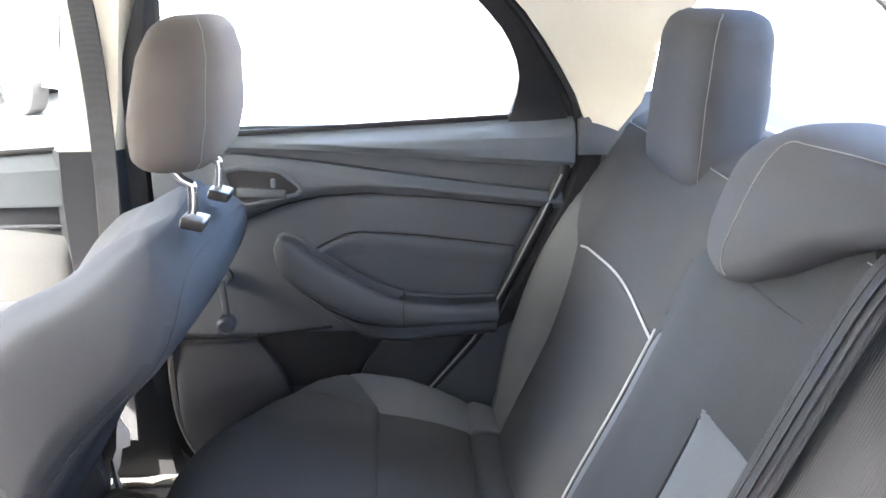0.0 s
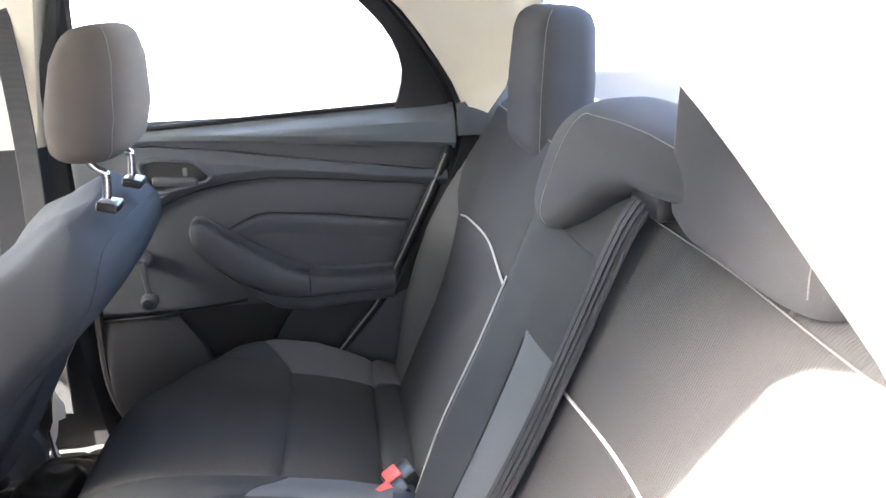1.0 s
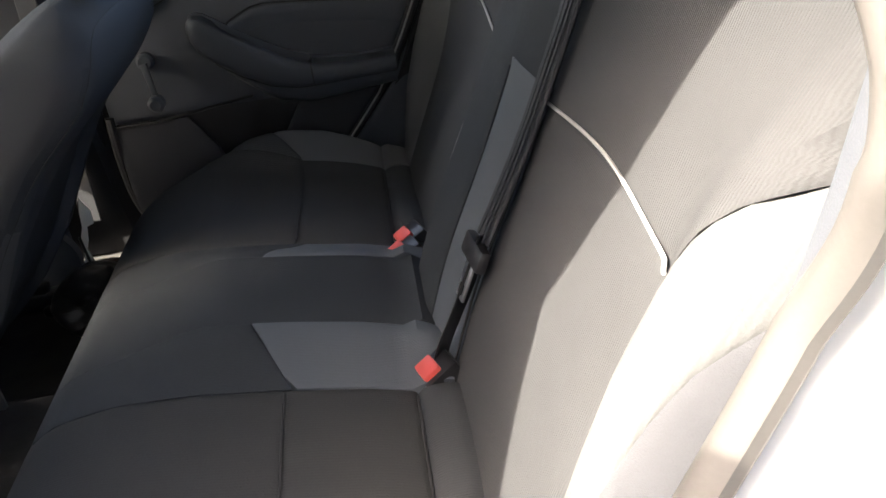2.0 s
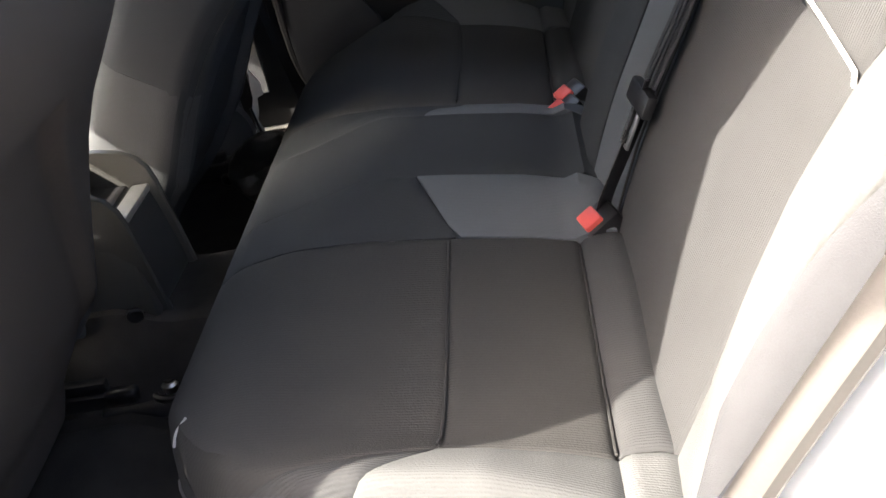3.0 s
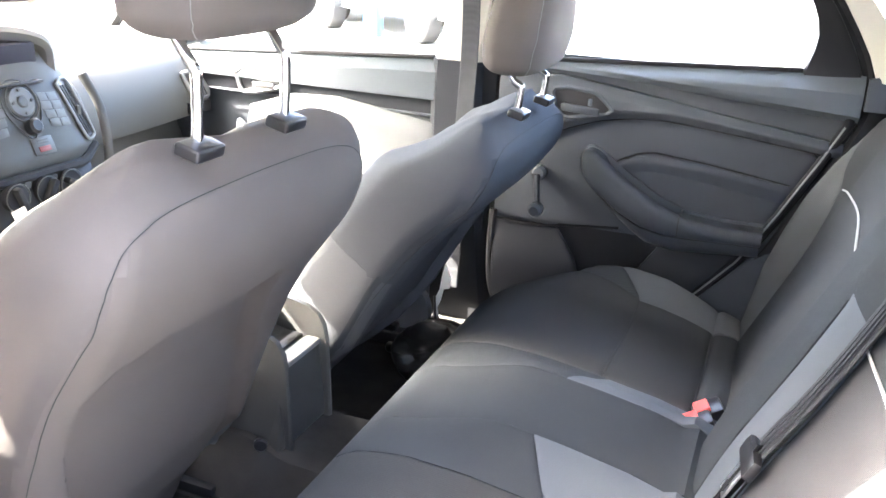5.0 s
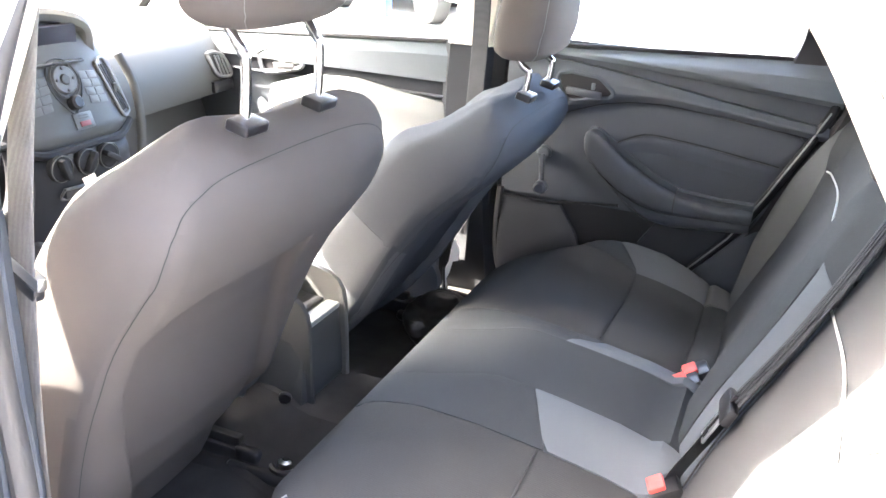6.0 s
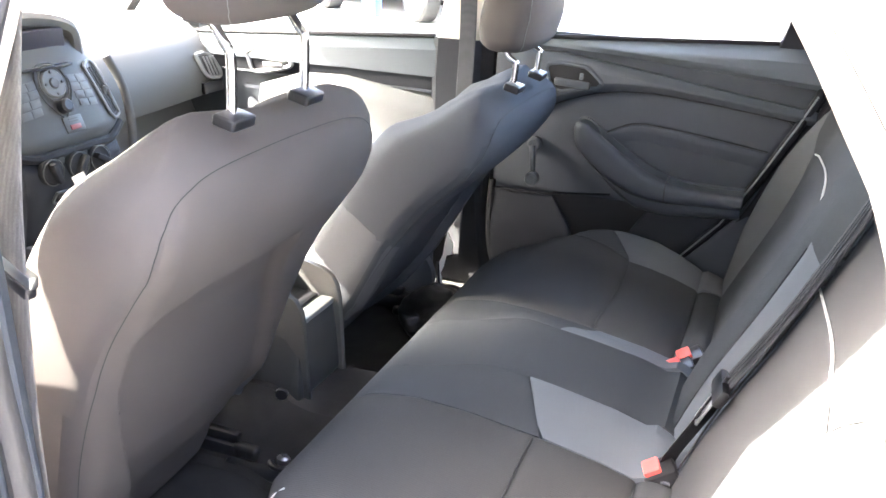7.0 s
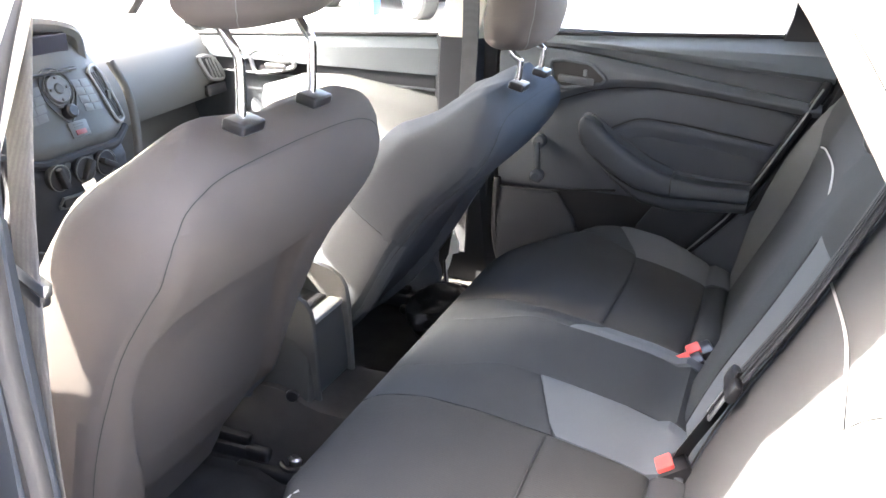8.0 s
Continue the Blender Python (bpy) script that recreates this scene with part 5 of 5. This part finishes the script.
    for k in range(31):
        t = 0.5 - 0.5 * math.cos(math.pi * k / 30)
        f = line(t, (0, 0.62), (0.02, 0.74), (0.06, 0.86), (0.13, 0.95), (0.25, 1.0), (0.5, 0.98), (0.75, 0.90), (0.88, 0.82), (0.95, 0.73), (0.985, 0.62), (1, 0.48))
        g = line(t, (0, 0.5), (0.03, 0.7), (0.1, 0.9), (0.35, 1.0), (0.75, 0.88), (0.92, 0.68), (0.98, 0.48), (1, 0.3))
        secs.append([Vector((hx + 0.025 * t + 0.060 * g * math.copysign(abs(math.cos(a)) ** 0.6, math.cos(a)), y_post + 0.130 * f * math.copysign(abs(math.sin(a)) ** 0.6, math.sin(a)), hz + 0.185 * t)) for a in [2 * math.pi * j / 48 for j in range(48)]])
    hr = part("head_rest", rings(secs), SEATBACK, st)
    for i in (7, 41):
        part("head_rest_stitch", tube([secs[k][i] + Vector((0.0004, 0, 0)) for k in range(2, 29)], 0.0006, 6), THREAD, hr)
    for s in (-1, 1):
        y = y_post + s * 0.0775
        p0 = Vector((base.x, y, z_top - 0.004))
        pts = [p0, p0 + Vector((0.003, 0, lift * 0.30)), p0 + Vector((0.005, 0, lift * 0.72)), p0 + Vector((0.001, 0, lift * 0.82)), Vector((hx + 0.006, y, hz - 0.004)), Vector((hx - 0.012, y, hz + 0.03))]
        part("post", tube(spline(pts, 6), 0.0062, 12), CHROME, hr, "chrome head-rest post")
        part("collar", box((-0.014, -0.022, -0.006), (0.016, 0.022, 0.008), 0.0035, 3, m=pose(base.x + 0.003, y, z_top + 0.002 - 0.5 * back_off, 0, 14, 0)), BLACK, hr, "black plastic post collar")
    return st


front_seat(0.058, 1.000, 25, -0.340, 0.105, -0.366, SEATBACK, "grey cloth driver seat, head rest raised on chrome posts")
# same grey cloth, with the shade put into its colour
front_seat(0.172, 0.932, 35, 0.368, 0.056, 0.368, SEATBACK_SHADED, "grey cloth passenger seat, darkened for shade, reclined beside the centre console")


# ---- driver belt on the centre pillar ----
def driver_belt():
    b = thing("driver_seat_belt", (-0.08, -0.66, 0.4), "worn beige driver seat belt hanging at the centre pillar", "seat belt")
    pts = spline([(-0.075, -0.615, 1.25), (-0.080, -0.640, 1.12), (-0.092, -0.655, 0.98), (-0.102, -0.660, 0.86), (-0.110, -0.665, 0.70), (-0.115, -0.665, 0.45)], 8)
    part("webbing", ribbon(pts, (1, -0.25, 0), 0.046, 0.003), OLD_BELT, b)
    m = pose(-0.098, -0.657, 0.880, 0, 14, -14)
    t = part("tongue", box((-0.026, -0.005, -0.008), (0.028, 0.006, 0.008), 0.003, m=m), SATIN, b, "steel belt tongue")
    part("tongue_grip", box((-0.020, -0.007, -0.022), (0.024, 0.007, -0.007), 0.004, m=m), BLACK, t)
    p2 = spline([(-0.112, 0.610, 1.26), (-0.112, 0.640, 1.10), (-0.116, 0.656, 0.95), (-0.125, 0.660, 0.75), (-0.14, 0.665, 0.42)], 8)
    b2 = thing("passenger_seat_belt", (-0.14, 0.66, 0.4), "grey passenger seat belt hanging at the centre pillar", "seat belt")
    part("webbing", ribbon(p2, (1, 0, 0), 0.040, 0.003), GREY_BELT, b2)
    part("upper_loop", box((-0.142, 0.606, 1.235), (-0.082, 0.622, 1.265), 0.006), BLACK, b2)
    part("upper_loop", box((-0.105, -0.612, 1.235), (-0.045, -0.598, 1.265), 0.006), BLACK, b)


driver_belt()


# ---- centre console ----
def console():
    c = thing("centre_console", (-0.2, 0.008, 0.38), "grey plastic centre console with an open rear bin", "console")
    yc = 0.008
    secs = []
    for x, hw0, hw1, z0, z1 in ((-0.80, 0.095, 0.075, 0.33, 0.57), (-0.50, 0.095, 0.075, 0.34, 0.57), (-0.30, 0.095, 0.070, 0.36, 0.56), (-0.175, 0.092, 0.066, 0.375, 0.54), (-0.150, 0.088, 0.062, 0.38, 0.528)):
        secs.append([Vector((x + dx, yc + y, z)) for dx, y, z in ((0, -hw0, z0), (0, -hw1 - 0.012, (z0 + z1) / 2), (0, -hw1, z1 - 0.01), (0, -hw1 + 0.012, z1), (0, hw1 - 0.012, z1), (0, hw1, z1 - 0.01), (0, hw1 + 0.012, (z0 + z1) / 2), (0, hw0, z0))])
    part("body", rings(secs), CONSOLE, c)
    part("rear_face", panel(0.39, 0.536, lambda q: yc - line(q, (0.39, 0.088), (0.536, 0.058)), lambda q: yc + line(q, (0.39, 0.088), (0.536, 0.058)), lambda p, q: (-0.138 - 0.06 * (q - 0.39) + 0.0, p, q), (-1, 0, 0), dip=0.005, depth=0.02), CONSOLE, c)
    # ledge and lid are pale to put the sunlight into their colour
    part("bin_ledge", box((-0.175, yc - 0.060, 0.530), (-0.146, yc + 0.060, 0.542), 0.004), CONSOLE_LIT, c, "bin ledge with sunlight put into its pale colour")
    # black block fills the bin in place of its shade
    part("bin_well", box((-0.27, yc - 0.056, 0.50), (-0.178, yc + 0.056, 0.546), 0.004), BLACK, c, "open bin, its shade put in as a black block")
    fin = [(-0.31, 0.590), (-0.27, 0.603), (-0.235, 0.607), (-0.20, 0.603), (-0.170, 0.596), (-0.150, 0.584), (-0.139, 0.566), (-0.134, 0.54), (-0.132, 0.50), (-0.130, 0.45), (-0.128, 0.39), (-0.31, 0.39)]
    # right wall lighter than the left: the light on it is painted in
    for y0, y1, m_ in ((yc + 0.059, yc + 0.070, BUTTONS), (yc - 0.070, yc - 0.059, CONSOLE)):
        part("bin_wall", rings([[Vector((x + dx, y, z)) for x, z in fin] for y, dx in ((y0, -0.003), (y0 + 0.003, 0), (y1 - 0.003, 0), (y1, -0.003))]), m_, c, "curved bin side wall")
    secs = []
    for k in range(9):
        a = math.pi * k / 8
        secs.append([Vector((-0.30 + 0.055 * math.cos(a) * r_, yc + yy, 0.585 + 0.045 * math.sin(a) * r_)) for r_, yy in ((1, -0.066), (1, 0.066), (0.75, 0.066), (0.75, -0.066))])
    part("arm_lid", rings(secs), CONSOLE_LIT, c, "rounded arm-rest lid with sunlight put into its pale colour")
    part("side_bolt", disc((-0.165, yc - 0.104, 0.415), (0.4, -1, 0), 0.012, 0.008, 0.002, 12), BLACK, c)
    part("hand_brake", tube(spline([(-0.45, 0.03, 0.60), (-0.52, 0.03, 0.65), (-0.62, 0.03, 0.69)]), 0.014, 10), BLACK, c)
    return c


console()


# ---- dashboard ----
def dashboard():
    d = thing("dashboard", (-0.9, 0, 0.5), "grey moulded dashboard with a silver-buttoned centre stack", "dashboard")
    prof = ((-1.38, 0.90), (-1.15, 0.945), (-0.98, 0.95), (-0.88, 0.928), (-0.825, 0.885), (-0.797, 0.835), (-0.785, 0.785), (-0.790, 0.760), (-0.83, 0.750))
    low = ((-0.89, 0.748), (-0.865, 0.735), (-0.85, 0.70), (-0.84, 0.60), (-0.88, 0.45), (-1.0, 0.40))

    def bar(profile, y0, y1, back_x, n=12):
        secs = []
        for k in range(n + 1):
            y = y0 + (y1 - y0) * k / n
            sweep = -0.05 * (abs(y) / 0.7) ** 2
            secs.append([Vector((x + sweep, y, z)) for x, z in profile] + [Vector((back_x, y, profile[-1][1])), Vector((back_x, y, profile[0][1]))])
        return rings(secs)

    part("top_pad", bar(prof, -0.70, 0.70, -1.36), DASH, d)
    # glove box darker than the knee panel: shade under the pad painted in
    part("glove_box", bar(low, 0.19, 0.66, -1.1), CONSOLE, d, "grey glove box lid, darkened for the shade under the pad")
    part("driver_knee_panel", bar(low, -0.66, -0.19, -1.1), DASH, d)
    # centre stack: a shield-shaped face between two tall vents
    Y0 = 0.02

    def stack_at(y, z):
        x = line(z, (0.60, -0.70), (0.70, -0.676), (0.745, -0.676), (0.775, -0.69), (0.80, -0.690), (0.83, -0.703), (0.89, -0.724), (0.92, -0.738), (0.97, -0.775), (1.0, -0.82))
        return (x - 0.22 * max(0, abs(y - Y0) - 0.05) ** 2 / 0.1, y, z)

    edge = lambda q: line(q, (0.770, 0.110), (0.776, 0.135), (0.79, 0.165), (0.835, 0.183), (0.88, 0.172), (0.92, 0.152), (0.985, 0.128))
    st = part("radio_panel", panel(0.770, 0.985, lambda q: Y0 - edge(q), lambda q: Y0 + edge(q), stack_at, (-1, 0, 0), dip=0.008, depth=0.16, n=26, m=26), STACK, d, "grey shield-shaped radio panel")
    cl = part("climate_panel", panel(0.58, 0.764, lambda q: Y0 - 0.125, lambda q: Y0 + 0.125, stack_at, (-1, 0, 0), dip=0.006, depth=0.16, n=14, m=14), LOWER_DOOR, d, "charcoal climate panel")
    part("stack_lip", tube(spline([Vector(stack_at(Y0 + u, 0.772 + 0.5 * max(0, abs(u) - 0.11))) + Vector((0.002, 0, 0)) for u in (-0.15, -0.10, -0.05, 0, 0.05, 0.10, 0.15)], 4), 0.009, 8), RUBBER, st)
    part("stack_flank", tube(spline([(-0.755, 0.200, 0.92), (-0.730, 0.212, 0.86), (-0.715, 0.210, 0.79), (-0.706, 0.197, 0.73), (-0.703, 0.185, 0.68)], 6), 0.008, 10, flat=1.2), BUTTONS, d)
    # hooded display
    part("display", box((-0.80, Y0 - 0.085, 0.935), (-0.765, Y0 + 0.085, 0.990), 0.006), SCREEN, st, "dark hooded display")
    part("display_hood", tube(spline([(-0.775, Y0 - 0.115, 0.93), (-0.785, Y0 - 0.108, 0.985), (-0.80, Y0, 1.006), (-0.785, Y0 + 0.108, 0.985), (-0.775, Y0 + 0.115, 0.93)], 6), 0.018, 8), DASH, st)
    part("media_slot", box((-0.752, Y0 - 0.062, 0.922), (-0.731, Y0 + 0.062, 0.927), 0.001), BLACK, st)
    # two slanting wings of flat keys beside the round pad
    for s in (-1, 1):
        for k in range(4):
            for h in range(2):
                ya, yb = 0.036 + 0.0035 * k + 0.025 * h + 0.0008, 0.036 + 0.0035 * k + 0.025 * (h + 1) - 0.0008
                z1, z0 = 0.906 - 0.0155 * k, 0.8925 - 0.0155 * k
                bm = panel(z0, z1, lambda q: ya, lambda q: yb, lambda p, q: Vector(stack_at(Y0 + s * p, q - 0.10 * (p - 0.04))) + Vector((0.0022, 0, 0)), (-1, 0, 0), dip=0.0012, depth=0.003, n=3, m=3)
                part("key", bm, BUTTONS, st)
    x0 = stack_at(Y0, 0.895)[0]
    pad = part("round_pad", disc((x0 + 0.001, Y0, 0.895), (1, 0, 0.38), 0.029, 0.009, 0.003), BUTTONS, st, "round silver control pad")
    part("pad_centre", disc((x0 + 0.006, Y0, 0.897), (1, 0, 0.38), 0.011, 0.005, 0.002), STACK, pad)
    for a in range(4):
        part("pad_mark", disc((x0 + 0.006 - 0.02 * 0.35 * math.sin(a * math.pi / 2), Y0 + 0.020 * math.cos(a * math.pi / 2), 0.897 + 0.020 * math.sin(a * math.pi / 2)), (1, 0, 0.38), 0.0028, 0.003, 0.0005, 8), DASH, pad)
    part("pad_rim", tube([(x0 + 0.004 - 0.36 * 0.0335 * math.sin(a), Y0 + 0.0335 * math.cos(a), 0.896 + 0.0335 * math.sin(a)) for a in [2 * math.pi * j / 28 for j in range(28)]], 0.0018, 6, loop=True), DASH, pad)
    drop = [(0.040 * math.sin(a) * (1 if math.cos(a) > 0 else 1 - 0.62 * math.cos(a) ** 2), 0.893 + math.cos(a) * (0.040 if math.cos(a) > 0 else 0.062)) for a in [2 * math.pi * j / 40 for j in range(40)]]
    part("pad_bezel", tube([Vector(stack_at(Y0 + y, z)) + Vector((0.0015, 0, 0)) for y, z in drop], 0.0016, 6, loop=True), CONSOLE, st, "teardrop bezel line")
    part("volume_knob", disc((stack_at(Y0, 0.852)[0] + 0.008, Y0 + 0.002, 0.854), (1, 0, 0.38), 0.014, 0.022, 0.004), BLACK, st, "black volume knob")
    spot = pose(stack_at(Y0 + 0.005, 0.822)[0] + 0.003, Y0 + 0.012, 0.818, 0, -22, 0)
    hz = part("hazard_panel", box((-0.010, -0.024, -0.016), (0.002, 0.024, 0.016), 0.002, m=spot), BUTTONS, st)
    part("hazard_button", box((0.001, -0.013, -0.011), (0.0035, 0.013, -0.001), 0.001, m=spot), HAZARD, hz, "red hazard button")
    for k in range(2):
        part("panel_mark", box((0.0015, -0.012, 0.004 + 0.005 * k), (0.0026, 0.012, 0.006 + 0.005 * k), 0, m=spot), DASH, hz)
    for s in (-1, 1):
        ring = [Vector(stack_at(Y0 + s * py, pz)) + Vector((0.004, 0, 0)) for py, pz in ((0.094, 0.914), (0.110, 0.921), (0.128, 0.914), (0.147, 0.86), (0.158, 0.818), (0.150, 0.808), (0.126, 0.812), (0.108, 0.865))]
        rp = spline(ring + [ring[0]], 5)[:-1]
        v = part("air_vent", tube(rp, 0.0032, 8, loop=True), CONSOLE_LIT, st, "pale-rimmed tall air vent")
        part("vent_well", mesh_of([p + Vector((-0.002, 0, 0)) for p in rp], [tuple(range(len(rp)))]), BLACK, v)
        for k in range(3):
            u = 0.25 + 0.25 * k
            a = Vector(stack_at(Y0 + s * (0.094 + 0.034 * u), 0.910)) + Vector((0.004, 0, 0))
            b = Vector(stack_at(Y0 + s * (0.126 + 0.030 * u), 0.816)) + Vector((0.004, 0, 0))
            part("vane", tube([a, b], 0.0016, 6), CONSOLE, v)
        part("vane_tab", box((0.003, -0.005, -0.009), (0.010, 0.005, 0.009), 0.002, m=Matrix.Translation(stack_at(Y0 + s * 0.127, 0.862))), BUTTONS, v)
    for k, y in enumerate((-0.059, 0.005, 0.061)):
        x0 = stack_at(y, 0.746)[0]
        dial = part("climate_dial", disc((x0 + 0.002, y, 0.746), (1, 0, 0.15), 0.025, 0.014, 0.003), RUBBER, cl, "black climate dial")
        part("dial_grip", box((0.005, -0.006, -0.022), (0.022, 0.006, 0.022), 0.004, m=pose(x0 + 0.002, y, 0.746, (20, -35, 60)[k], 0, 0)), RUBBER, dial)
        part("dial_ring", tube([(x0 + 0.009, y + 0.025 * math.cos(a), 0.746 + 0.025 * math.sin(a)) for a in [2 * math.pi * j / 24 for j in range(24)]], 0.0012, 6, loop=True), BUTTONS, dial)
    for y in (-0.027, 0.033):
        part("climate_button", disc((stack_at(y, 0.765)[0] + 0.002, y, 0.762), (1, 0, 0.1), 0.009, 0.008, 0.002, 14), STACK, cl)
    part("tray_rim", tube(spline([(-0.668, -0.06, 0.706), (-0.664, 0.01, 0.703), (-0.668, 0.08, 0.706), (-0.676, 0.082, 0.685), (-0.674, 0.01, 0.680), (-0.676, -0.06, 0.685), (-0.668, -0.06, 0.706)], 6)[:-1], 0.003, 6, loop=True), BUTTONS, cl)
    part("tray_well", box((-0.70, -0.055, 0.684), (-0.671, 0.077, 0.704), 0.003), BLACK, cl)
    # outer passenger vent
    for s in (-1, 1):
        ring = [Vector((-0.843 + 0.35 * (0.865 - z), s * y, z)) for y, z in ((0.608, 0.862), (0.640, 0.862), (0.668, 0.850), (0.684, 0.815), (0.676, 0.800), (0.640, 0.803), (0.622, 0.815))]
        rp = spline(ring + [ring[0]], 5)[:-1]
        v = part("outer_vent", tube(rp, 0.005, 8, loop=True), CONSOLE_LIT, d, "pale-rimmed outer air vent")
        part("vent_well", mesh_of([p + Vector((0.002, 0, 0)) for p in rp], [tuple(range(len(rp)))]), BLACK, v)
        for k in range(4):
            y = 0.628 + 0.013 * k
            part("vane", tube([(-0.833, s * y, 0.856 - 0.06 * (y - 0.628)), (-0.818, s * (y + 0.010), 0.806)], 0.0028, 6), CONSOLE_LIT, v)
        part("lower_slot", panel(0.765, 0.792, lambda q: 0.600, lambda q: 0.680, lambda p, q: (-0.812 + 0.1 * (0.792 - q), s * p, q), (-1, 0, 0), dip=0.003, depth=0.01, n=4, m=4), BLACK, d)
    # steering wheel
    a0 = Vector((-0.66, -0.37, 0.84))
    q = Vector((0.9, 0, 0.38)).to_track_quat("Z", "Y").to_matrix()
    sw = part("steering_wheel", tube([a0 + q @ Vector((0.185 * math.cos(a), 0.185 * math.sin(a), 0)) for a in [2 * math.pi * k / 48 for k in range(48)]], 0.014, 10, loop=True), BLACK, d)
    part("wheel_boss", disc(a0 - q @ Vector((0, 0, 0.02)), q @ Vector((0, 0, 1)), 0.075, 0.05, 0.02), BLACK, sw)
    for k in (0.1, 3.04, 4.71):
        part("spoke", tube([a0 - q @ Vector((0, 0, 0.01)), a0 + q @ Vector((0.18 * math.sin(k + 1.57), 0.18 * math.cos(k + 1.57), 0))], 0.016, 8, flat=0.5), BLACK, sw)
    part("column", tube([a0 - q @ Vector((0, 0, 0.03)), a0 - q @ Vector((0, 0, 0.22))], 0.05, 12), BLACK, d)


dashboard()


# ---- loose bag on the floor, and a sliver of sunlight as a shape ----
def crumpled_bag():
    bm = bmesh.new()
    bmesh.ops.create_icosphere(bm, subdivisions=5, radius=1)
    for v in bm.verts:
        n = noise.noise(v.co * 1.4) * 0.22 + abs(noise.noise(Vector((v.co.x * 2, v.co.y * 2, v.co.z * 6)))) * 0.10
        v.co = Vector((-0.125 + 0.075 * v.co.x * (1 + n), 0.52 + 0.10 * v.co.y * (1 + n), max(0.262, 0.31 + 0.070 * v.co.z * (1 + n))))
    ob = part("crumpled_bag", bm, BAG)
    tagged(ob, "crumpled black plastic bag on the carpet by the sill", "bag")


# white cut-out stands in for a sunlit sliver of the far pillar
def torn_film():
    prof = ((0.0, 0.0), (0.010, 0.02), (0.005, 0.05), (0.014, 0.07), (0.020, 0.10), (0.034, 0.105), (0.035, 0.13), (0.026, 0.15), (0.022, 0.165), (0.012, 0.13), (0.010, 0.10), (0.000, 0.075), (-0.006, 0.03), (-0.018, 0.008))
    front = [Vector((-0.154 + u, 0.615 + 0.004 * math.sin(60 * v), 0.330 + v)) for u, v in prof]
    n = len(prof)
    bm = mesh_of(front + [p + Vector((0, 0.002, 0)) for p in front], [tuple(range(n)), tuple(range(2 * n - 1, n - 1, -1))] + [(i, n + i, n + (i + 1) % n, (i + 1) % n) for i in range(n)])
    t = thing("torn_film", (-0.154, 0.615, 0.330), "white cut-out standing in for a sunlit sliver beside the sill", "plastic scrap")
    part("scrap", bm, SLIVER, t)
    part("tie", tube(spline([(-0.154, 0.608, 0.412), (-0.148, 0.604, 0.362), (-0.138, 0.598, 0.335)]), 0.003, 6), BLACK, t, "dark tie")


crumpled_bag()
torn_film()
